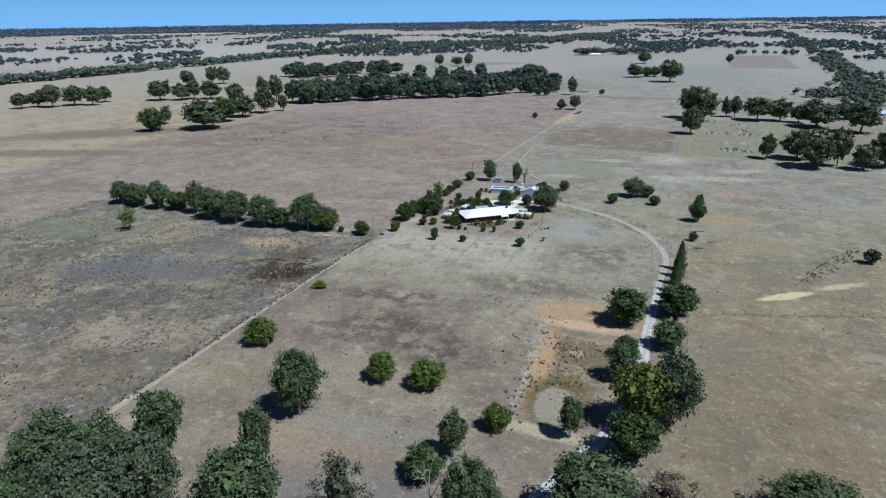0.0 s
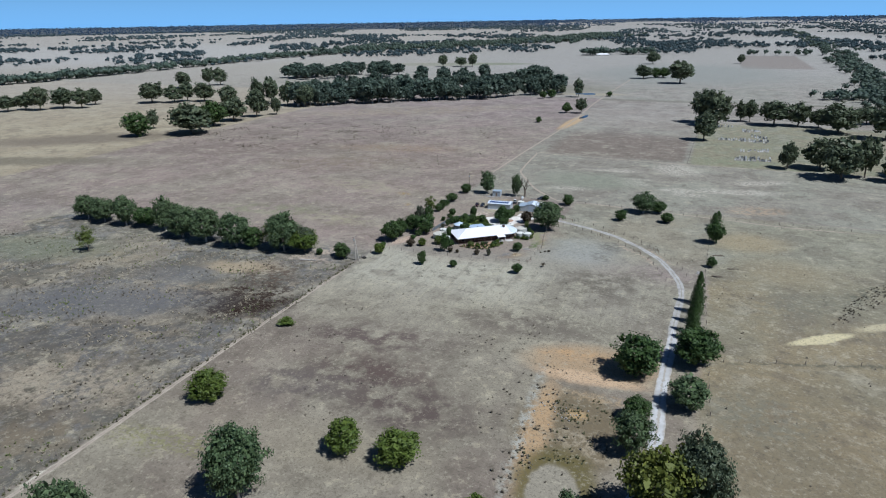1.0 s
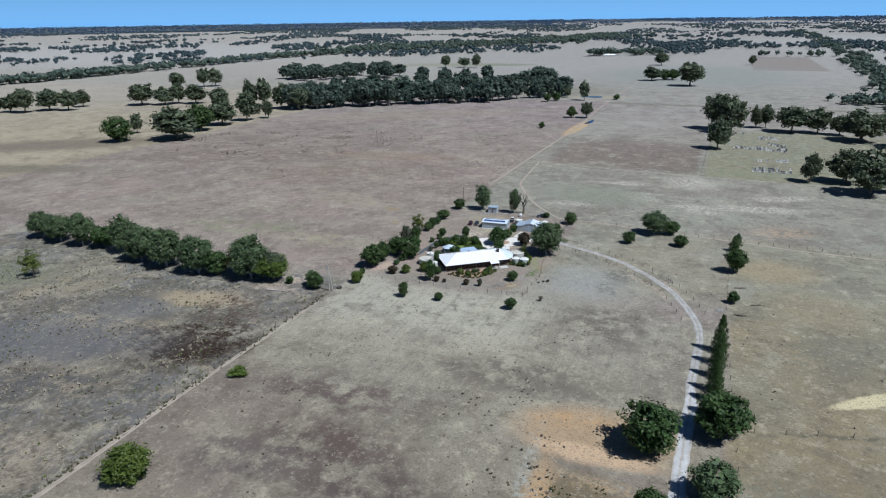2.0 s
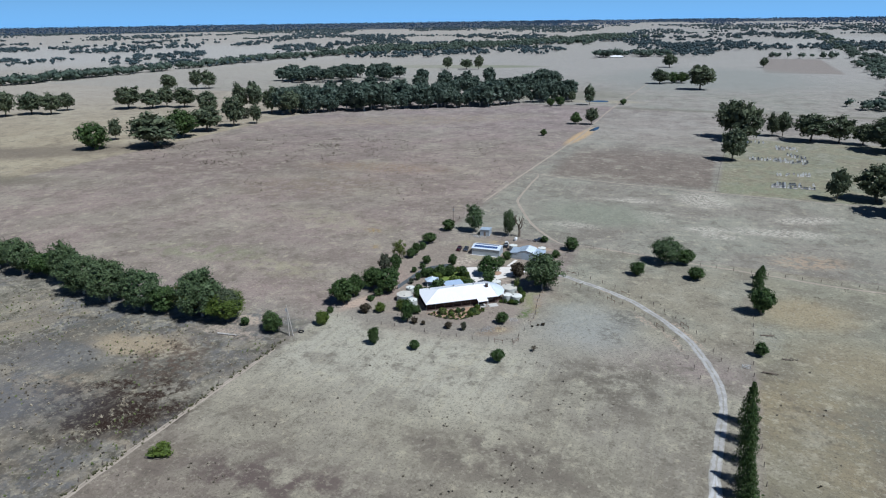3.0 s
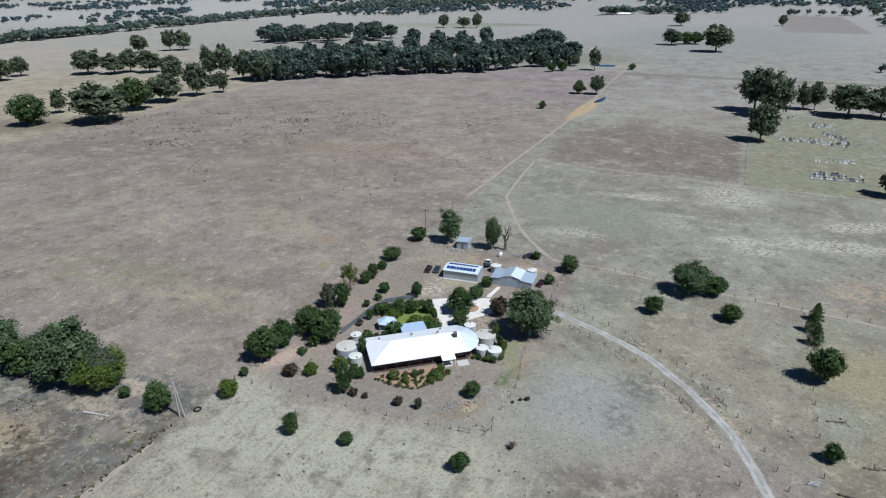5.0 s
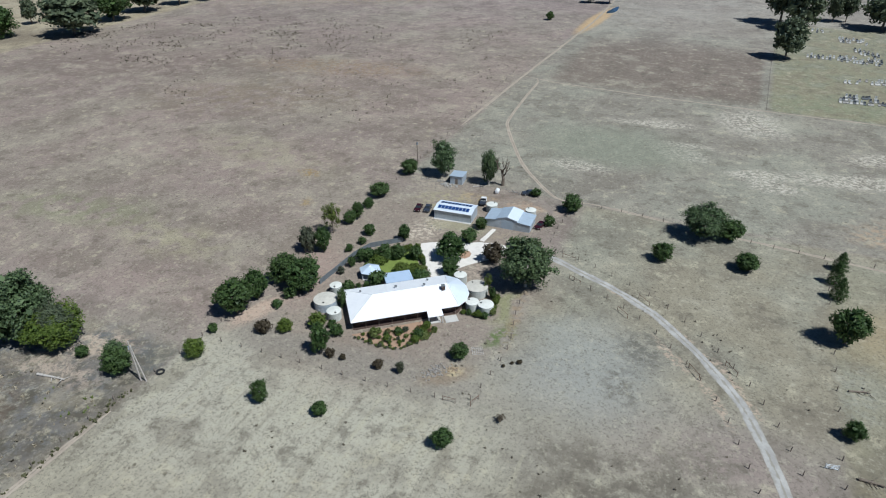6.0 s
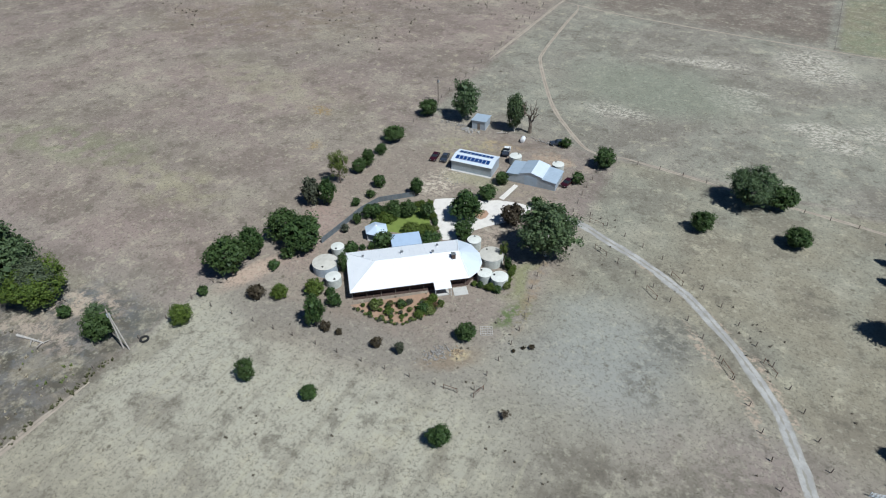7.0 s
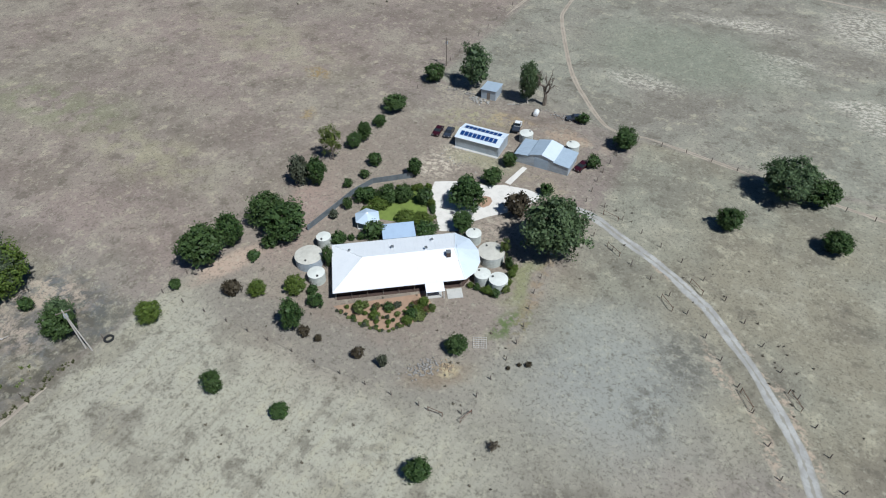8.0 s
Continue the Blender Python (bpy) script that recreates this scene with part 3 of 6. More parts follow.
def strip(name, points, width, material, label, category, z=0.03, wobble=0.25):
    """A road or track: a low cambered strip with uneven edges along a smooth line."""
    line = spline(points, 2.5)
    side = normals(line)
    bm = bmesh.new()
    uv = bm.loops.layers.uv.new("UVMap")
    rows = []
    for i, (p, s) in enumerate(zip(line, side)):
        ends = min(1.0, 0.12 + min(i, len(line) - 1 - i) / 5)
        l = ends * width / 2 * (1 + wobble * (noise.noise(p * 0.15) + 0.6 * noise.noise(p * 0.6)))
        r = ends * width / 2 * (1 + wobble * (noise.noise(p * 0.15 + Vector((40, 0, 0))) + 0.6 * noise.noise(p * 0.6 + Vector((9, 0, 0)))))
        rows.append([(bm.verts.new((p + s * k).to_tuple()[:2] + (h + rise(p.x, p.y),)), u) for k, h, u in ((-r - 0.3, -0.05, 0), (-r * 0.5, z, 0.25), (0, z + 0.02, 0.5), (l * 0.5, z, 0.75), (l + 0.3, -0.05, 1))])
    for i, (a, b) in enumerate(zip(rows, rows[1:])):
        for j in range(4):
            face = bm.faces.new((a[j][0], a[j + 1][0], b[j + 1][0], b[j][0]))
            for loop, (u, v) in zip(face.loops, ((a[j][1], i), (a[j + 1][1], i), (b[j + 1][1], i + 1), (b[j][1], i + 1))):
                loop[uv].uv = (u, v * 2.5 / width)
    bmesh.ops.recalc_face_normals(bm, faces=bm.faces[:])
    if sum(f.normal.z for f in bm.faces) < 0:
        bmesh.ops.reverse_faces(bm, faces=bm.faces[:])
    return tagged(part(name, bm, material, smooth=True), label, category, kind="structure")


# ---- the land ----
def build_ground():
    rings = [0.0] + [4.0 * 1.062 ** i for i in range(200) if 4.0 * 1.062 ** i < 4850] + [4850.0]
    seg = 288
    verts, faces = [(-20, 100, 0)], []
    for r in rings[1:]:
        for k in range(seg):
            a = 2 * math.pi * k / seg
            x, y = -20 + r * math.cos(a), 100 + r * math.sin(a)
            verts.append((x, y, rise(x, y) - (0.0 if r < 4849 else 0.5)))
    for k in range(seg):
        faces.append((0, 1 + k, 1 + (k + 1) % seg))
    for i in range(len(rings) - 2):
        a, b = 1 + i * seg, 1 + (i + 1) * seg
        for k in range(seg):
            faces.append((a + k, b + k, b + (k + 1) % seg, a + (k + 1) % seg))
    mesh = bpy.data.meshes.new("ground")
    mesh.from_pydata(verts, [], faces)
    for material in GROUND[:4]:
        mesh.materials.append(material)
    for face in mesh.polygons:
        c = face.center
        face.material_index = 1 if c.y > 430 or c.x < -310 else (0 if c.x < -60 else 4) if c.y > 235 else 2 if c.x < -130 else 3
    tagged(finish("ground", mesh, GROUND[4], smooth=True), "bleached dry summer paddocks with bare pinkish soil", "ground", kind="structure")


build_ground()
DRIVE_LINE = [(-80, 312.5), (-75, 315.5), (-68.8, 315.6), (-58.9, 311.2), (-49.3, 306.9), (-39.9, 301.1), (-32.1, 293.7), (-25, 285.7), (-20.4, 279.2), (-16.5, 271.5),
              (-11.6, 258.6), (-9.6, 247), (-10.0, 232.8), (-10.4, 218.7), (-10.3, 203), (-10.6, 190), (-10.6, 177), (-10.0, 162), (-10.6, 148), (-12.8, 132), (-16.6, 119.7), (-20.5, 109.5), (-24.5, 97), (-31, 80), (-40, 60), (-50, 38), (-68, -10), (-90, -70)]
strip("drive_road", DRIVE_LINE[:16], 3.1, DRIVE, "pale gravel farm drive with two worn wheel tracks", "farm track", 0.03, 0.45)
strip("avenue_road", DRIVE_LINE[13:], 4.3, AVENUE, "broad pale gravel drive between avenue trees", "farm track", 0.045, 0.4)
strip("dirt_road", [(-70, 350.2), (-77.9, 351.1), (-87, 360.3), (-96, 371.9), (-104.5, 387), (-113.2, 404.2), (-116.3, 415), (-119.4, 448.9), (-120.6, 468), (-123, 474)],
      1.7, TRACK, "narrow dirt vehicle track through dry grass", "farm track", 0.02, 0.35)
strip("boundary_track", [(-131.6, 400), (-131.3, 430), (-130.7, 475), (-128.6, 560), (-127.5, 620), (-130.5, 700), (-133.2, 800), (-132.6, 920), (-131.6, 1080)],
      1.9, TRACK, "straight dirt track along a paddock boundary", "farm track", 0.02, 0.5)
strip("fence_track", [(-131.5, 60), (-132, 117), (-133, 160), (-133, 205), (-132.6, 226)], 1.9, TRACK, "worn stock path beside a fence", "stock path", 0.02, 0.5)
strip("cross_track", [(-130.5, 476), (-110, 471), (-80, 468), (-51, 466), (-20, 464.5), (15, 463.8), (46, 462.2), (110, 463)], 1.2, TRACK, "faint dirt track along a paddock edge", "farm track", 0.02, 0.6)
strip("stock_path", [(-72, 351), (-62.3, 350.9), (-44, 348.6), (-28, 346.8), (-12.7, 345.6), (8, 343.4), (27, 341.2), (60, 341.6)], 1.5, TRACK, "narrow worn stock path beside a paddock fence", "stock path", 0.02, 0.7)

# forecourt of crushed white gravel
bm = bmesh.new()
prism(bm, [(-104.8, 308.6), (-102.1, 310.4), (-97.8, 312.7), (-93.8, 313.3), (-90.2, 315.6), (-85.1, 316.8), (-81.1, 316.7), (-81.0, 314.1), (-83.0, 310.5), (-84.6, 307.6), (-87.9, 303.9), (-89.9, 301.0), (-90.2, 298.5), (-91.8, 296.0), (-94.9, 294.3), (-97.8, 297.8), (-101.7, 302.3), (-103.8, 305.3)], -0.1, 0.03)
tagged(part("forecourt", bm, COURT), "forecourt of crushed white gravel before the house", "gravel court", kind="structure")
bm = bmesh.new()
prism(bm, [(-90.4, 316.6), (-88.9, 316.4), (-88.2, 324.2), (-89.4, 324.4)], -0.1, 0.026)
tagged(part("path", bm, COURT), "narrow pale gravel path to the shed", "path", kind="structure")
LAWN = surface("watered_lawn", (0.19, 0.245, 0.055), (0.120, 0.155, 0.04), 0.8, 0.95, bump=0.5, bump_scale=12)
MULCH = surface("garden_mulch", (0.42, 0.27, 0.18), (0.26, 0.18, 0.125), 0.7, 0.95, bump=0.5, bump_scale=6)
bm = bmesh.new()
prism(bm, [(-93.0, 307.4), (-93.0, 308.7), (-92.0, 309.8), (-90.8, 310.0), (-89.7, 309.0), (-89.6, 307.3), (-90.4, 305.9), (-91.7, 305.9)], -0.1, 0.045)
tagged(part("turning_island", bm, MULCH), "bare soil island within the gravel court", "garden bed", kind="structure")
bm = bmesh.new()
prism(bm, [(-110, 290.5), (-112, 296), (-110.7, 301), (-107.5, 303.6), (-104.6, 303), (-101.5, 299.8), (-99.2, 296.5), (-101.5, 293.2), (-105, 292)], -0.1, 0.035)
tagged(part("lawn", bm, LAWN), "small watered green lawn behind the house", "lawn", kind="structure")
bm = bmesh.new()
prism(bm, [(-101.4, 265.6), (-97, 264.8), (-93.2, 264.8), (-90, 265.4), (-87.2, 268.0), (-85.3, 271.2), (-84.2, 275), (-86.4, 276.2), (-88.4, 277.0)], -0.1, 0.035)
tagged(part("garden_bed", bm, MULCH), "mulched flower bed with a stone edge along the house", "garden bed", kind="structure")

# farm dams beyond
for cx, cy, rx, ry, turn, word in ((-123.2, 655, 2.6, 13, -4, "narrow"), (-158.5, 851, 13, 8, 10, "shallow")):
    bm = bmesh.new()
    ring = []
    for k in range(28):
        a = 2 * math.pi * k / 28
        s = 1 + 0.14 * math.sin(3 * a + cx)
        p = Matrix.Rotation(radians(turn), 2) @ Vector((rx * s * math.cos(a), ry * s * math.sin(a)))
        ring.append((cx + p.x, cy + p.y))
    prism(bm, ring, -0.2, 0.05)
    tagged(part("water", bm, WATER), word + " farm dam holding still blue water", "farm dam", kind="structure")


# ---- plants: prototypes in a unit box, one metre wide and high ----
def ball(level):
    bm = bmesh.new()
    bmesh.ops.create_icosphere(bm, subdivisions=level, radius=1)
    v = np.array([w.co[:] for w in bm.verts])
    f = np.array([[w.index for w in face.verts] for face in bm.faces])
    bm.free()
    return v, f


BALL = {1: ball(1)}


def unit(rng, n):
    v = rng.normal(size=(n, 3))
    return v / np.linalg.norm(v, axis=1, keepdims=True)


def swell(rng):
    """An uneven swelling over directions: soft bulges at two scales."""
    ways, phases = unit(rng, 10), rng.random(10) * 6.283
    def over(d):
        a = np.sin(d @ ways[:5].T * 5.0 + phases[:5]).mean(1)
        b = np.sin(d @ ways[5:].T * 11.0 + phases[5:]).mean(1)
        return (1 + 0.26 * a + 0.20 * b)[:, None]
    return over


def sprays(rng, p, out, leaf):
    """Small four-cornered leaf sprays at the points p, tilted about the directions out."""
    n = len(p)
    face = out * 0.75 + unit(rng, n)
    side = np.cross(face, unit(rng, n))
    side /= np.linalg.norm(side, axis=1, keepdims=True) + 1e-9
    other = np.cross(side, face)
    other /= np.linalg.norm(other, axis=1, keepdims=True) + 1e-9
    s = leaf * (0.55 + 0.9 * rng.random((n, 1)))
    v = np.stack([p - side * s, p + other * s * 0.62, p + side * s, p - other * s * 0.62], 1).reshape(-1, 3)
    k = np.arange(n) * 4
    return v, np.concatenate([np.stack([k, k + 1, k + 2], 1), np.stack([k, k + 2, k + 3], 1)])


def lump(rng, centre, radii, leaves, leaf, core=1, full=0.84):
    """A mass of foliage: a torn core, with a coat of leaf sprays where it has leaves."""
    over = swell(rng)
    v, f = BALL[core]
    v = v * over(v) * (0.82 + 0.36 * rng.random((len(v), 1)))
    pieces = [(v * radii * full + centre, f)]
    if leaves:
        d = unit(rng, leaves)
        p = d * over(d) * radii * (0.70 + 0.42 * rng.random((leaves, 1))) + centre
        pieces.append(sprays(rng, p, d, leaf))
    return joined(pieces)


def joined(pieces):
    verts, tris, at = [], [], 0
    for v, f in pieces:
        verts.append(v)
        tris.append(f + at)
        at += len(v)
    return np.concatenate(verts), np.concatenate(tris)


def mesh_of(name, v, f):
    mesh = bpy.data.meshes.new(name)
    mesh.vertices.add(len(v))
    mesh.vertices.foreach_set("co", np.asarray(v, np.float32).ravel())
    mesh.loops.add(len(f) * 3)
    mesh.loops.foreach_set("vertex_index", np.asarray(f, np.int32).ravel())
    mesh.polygons.add(len(f))
    mesh.polygons.foreach_set("loop_start", np.arange(len(f), dtype=np.int32) * 3)
    mesh.polygons.foreach_set("loop_total", np.full(len(f), 3, np.int32))
    mesh.update(calc_edges=True)
    return mesh


# form: crown centre height, crown half-height, half-width, number of lumps, lump size, sprays per lump, spray size, trunk radius, fork height
FORMS = {
    "gum": (0.54, 0.45, 0.42, 70, 0.115, 60, 0.021, 0.026, 0.28),
    "gumbig": (0.54, 0.45, 0.44, 130, 0.092, 76, 0.0155, 0.024, 0.28),
    "mid": (0.55, 0.44, 0.43, 42, 0.125, 40, 0.031, 0.026, 0.28),
    "slim": (0.56, 0.45, 0.40, 52, 0.120, 70, 0.023, 0.03, 0.28),
    "round": (0.50, 0.48, 0.44, 72, 0.115, 54, 0.0235, 0.03, 0.18),
    "shrub": (0.46, 0.44, 0.44, 26, 0.16, 36, 0.040, 0.03, 0.14),
    "cone": (0.50, 0.49, 0.40, 52, 0.12, 70, 0.020, 0.03, 0.1),
    "open": (0.57, 0.42, 0.44, 42, 0.105, 54, 0.019, 0.025, 0.34),
    "far": (0.56, 0.42, 0.44, 26, 0.15, 30, 0.046, 0.03, 0.26),
}


def crown(form, rng):
    """Inner masses in shade, and clumps of leaf sprays over an uneven envelope."""
    zc, hz, hx, count, size, leaves, leaf, _, _ = FORMS[form]
    pieces, spots = [], []
    over = swell(rng)
    span = np.array([hx, hx, hz])
    middle = np.array([0, 0, zc])
    inner = 0.30 if form == "open" else 0.64
    if form == "cone":
        for h in (0.16, 0.40, 0.64):
            e = unit(rng, 90)
            pieces.append(sprays(rng, np.array([0, 0, h]) + e * np.array([0.25 * (1 - h), 0.25 * (1 - h), 0.17]), e, leaf * 2.4))
    else:
        e = unit(rng, count * 7)
        pieces.append(sprays(rng, middle + e * over(e) * span * inner * (0.75 + 0.5 * rng.random((len(e), 1))), e, leaf * 2.6))
    for i in range(count):
        d = unit(rng, 1)[0]
        k = 0.50 + 0.38 * rng.random() ** 0.6
        c = middle + d * over(d[None])[0] * span * k
        s = size * (0.65 + 0.7 * rng.random())
        if form == "cone":
            h = (i + 0.5) / count
            a = i * 2.4
            w = 0.40 * (1 - h) ** 0.7 * (0.75 + 0.4 * rng.random())
            c = np.array([w * math.cos(a), w * math.sin(a), 0.05 + 0.88 * h])
            d = np.array([math.cos(a), math.sin(a), 0.3])
            s = size * (1.1 - 0.5 * h)
        elif form in ("gum", "gumbig", "mid", "open", "far", "slim"):
            c[2] = max(c[2], zc - hz * (0.82 + 0.25 * rng.random()))
        c[2] = max(c[2], s * 0.6)
        spots.append(c)
        e = unit(rng, leaves)
        at = c + e * s * np.array([1, 1, 0.75]) * rng.random((leaves, 1)) ** 0.5
        at[:, 2] = np.maximum(at[:, 2], 0.01)
        pieces.append(sprays(rng, at, d + 0.6 * e + np.array([0, 0, 0.25]), leaf))
    v, f = joined(pieces)
    half = np.quantile(np.abs(v[:, :2]), 0.975)
    v[:, :2] *= (0.475 if form in ("round", "shrub") else 0.43) / half
    v[:, 2] *= 1 / np.quantile(v[:, 2], 0.995)
    return v, f, spots


def trunk(form, rng, spots, bare=False):
    _, _, _, _, _, _, _, r, fork = FORMS[form]
    bm = bmesh.new()
    top = Vector((rng.normal() * 0.02, rng.normal() * 0.02, fork))
    tube(bm, (0, 0, -0.01), top * 0.55, r * 1.25, r, 8)
    tube(bm, top * 0.55, top, r, r * 0.85, 8)
    for c in spots[:9 if form in ("gum", "gumbig") else 6]:
        c = Vector(c)
        bend = top.lerp(c, 0.5) + Vector((rng.normal() * 0.03, rng.normal() * 0.03, 0.03))
        tube(bm, top, bend, r * 0.6, r * 0.38, 6)
        tube(bm, bend, c, r * 0.38, r * 0.14, 5)
    return bm


def bare_tree(rng, tall):
    """A dead tree: trunk and three orders of tapering bare limbs."""
    bm = bmesh.new()

    def grow(a, way, length, r, depth):
        mid = a + way * length * 0.5 + Vector(rng.normal(size=3)) * length * 0.05
        end = mid + (way + Vector(rng.normal(size=3)) * 0.18).normalized() * length * 0.5
        tube(bm, a, mid, r, r * 0.8, 6 if depth < 2 else 4)
        tube(bm, mid, end, r * 0.8, r * 0.55, 6 if depth < 2 else 4)
        if depth < 4:
            for _ in range(3 if depth < 3 else 2):
                turn = (way + Vector(rng.normal(size=3)) * 0.55 + Vector((0, 0, 0.1))).normalized()
                grow(mid.lerp(end, rng.random()), turn, length * (0.55 + 0.2 * rng.random()), r * 0.5, depth + 1)

    grow(Vector((0, 0, -0.01)), Vector((0.03, 0.02, 1)).normalized(), 0.42, 0.022 if tall else 0.045, 0)
    zs = [v.co.z for v in bm.verts]
    xs = max(max(abs(v.co.x), abs(v.co.y)) for v in bm.verts)
    for v in bm.verts:
        v.co.x *= 0.5 / xs
        v.co.y *= 0.5 / xs
        v.co.z /= max(zs)
    return bm


# kind: form, leaves, object name, words for the label, category
KINDS = {
    "gum": ("gum", "gum", "gum_tree", "grey-green gum with clumped crown", "tree"),
    "gumdark": ("mid", "gumdark", "gum_tree", "dark green gum with dense crown", "tree"),
    "gumbig": ("gumbig", "gum", "gum_tree", "broad grey-green gum with clumped crown", "tree"),
    "gumbigdark": ("gumbig", "gumdark", "gum_tree", "broad dark green gum tree", "tree"),
    "greenbig": ("gumbig", "bright", "gum_tree", "broad fresh green gum tree", "tree"),
    "greygum": ("open", "grey", "gum_tree", "thin grey gum with sparse foliage", "tree"),
    "yellow": ("gum", "yellow", "wattle_tree", "yellow-green tree with feathery foliage", "tree"),
    "mid": (0.55, 0.44, 0.43, 42, 0.125, 40, 0.031, 0.026, 0.28),
    "slim": ("slim", "gum", "sapling", "slim upright young gum tree", "tree"),
    "light": ("open", "light", "pepper_tree", "loose pale green tree", "tree"),
    "dark": ("round", "dark", "garden_tree", "dense dark green rounded tree", "tree"),
    "bright": ("round", "bright", "bushy_tree", "bright green rounded bushy tree", "tree"),
    "cypress": ("cone", "dark", "cypress_tree", "dark green conical cypress tree", "tree"),
    "shrub": ("shrub", "dark", "shrub", "small dark green rounded shrub", "shrub"),
    "brown": ("shrub", "brown", "shrub", "brownish purple-leaved rounded shrub", "shrub"),
    "grey": ("shrub", "grey", "shrub", "grey-green scrubby bush", "shrub"),
    "dry": ("open", "dry", "dry_bush", "dried-out brown bush", "shrub"),
    "low": ("shrub", "bright", "low_bush", "low sprawling yellow-green bush", "shrub"),
    "fargum": ("far", "far", "gum_tree", "dark green gum tree", "tree"),
    "dead": ("bare", "", "dead_tree", "bare dead tree with forked limbs", "tree"),
    "deadwhite": ("bare", "", "dead_tree", "dead tree with bleached white limbs", "tree"),
    "flower": ("shrub", "flower", "flower_shrub", "small red-flowering garden shrub", "shrub"),
    "herb": ("shrub", "herb", "garden_plant", "small pale green garden plant", "plant"),
}
PROTO = {}
COUNT = {}


def plant(kind, x, y, wide, tall, where="on dry grass", group=""):
    """Sets a plant of that kind, so wide and so tall, at a place; each kind has a few forms that take turns."""
    form, leaf, name, words, category = KINDS[kind]
    n = COUNT[kind] = COUNT.get(kind, -1) + 1
    variant = (kind, n % (5 if form in ("gum", "mid", "round", "far") else 3))
    turn = (n * 137.5 + len(kind) * 31) % 360
    m = pose(x, y, rise(x, y), 0, 0, turn) @ Matrix.Diagonal((wide, wide, tall, 1))
    if variant not in PROTO:
        rng = np.random.default_rng(11 + 101 * variant[1] + sum(map(ord, kind)))
        ob = thing(name, m, "", category)
        if form == "bare":
            part("limbs", bare_tree(rng, kind == "deadwhite"), PALE_BARK if kind == "deadwhite" else BARK, ob)
        else:
            v, f, spots = crown(form, rng)
            finish("crown", mesh_of("crown", v, f), LEAF[leaf], ob)
            part("trunk", trunk(form, rng, spots), PALE_BARK if kind in ("gum", "gumbig", "slim", "greygum", "fargum") else BARK, ob)
        PROTO[variant] = ob
    else:
        ob = PROTO[variant]
        ob = copy_thing(ob, m @ Matrix.Diagonal((1 / ob.scale.x, 1 / ob.scale.y, 1 / ob.scale.z, 1)))
    size = "tall " if tall > 16 and category == "tree" else ""
    return tagged(ob, size + words + " " + where, category, group)


# ---- homestead ----
HOUSE = pose(-96.1, 279.8, 0, 0, 0, 38.7)


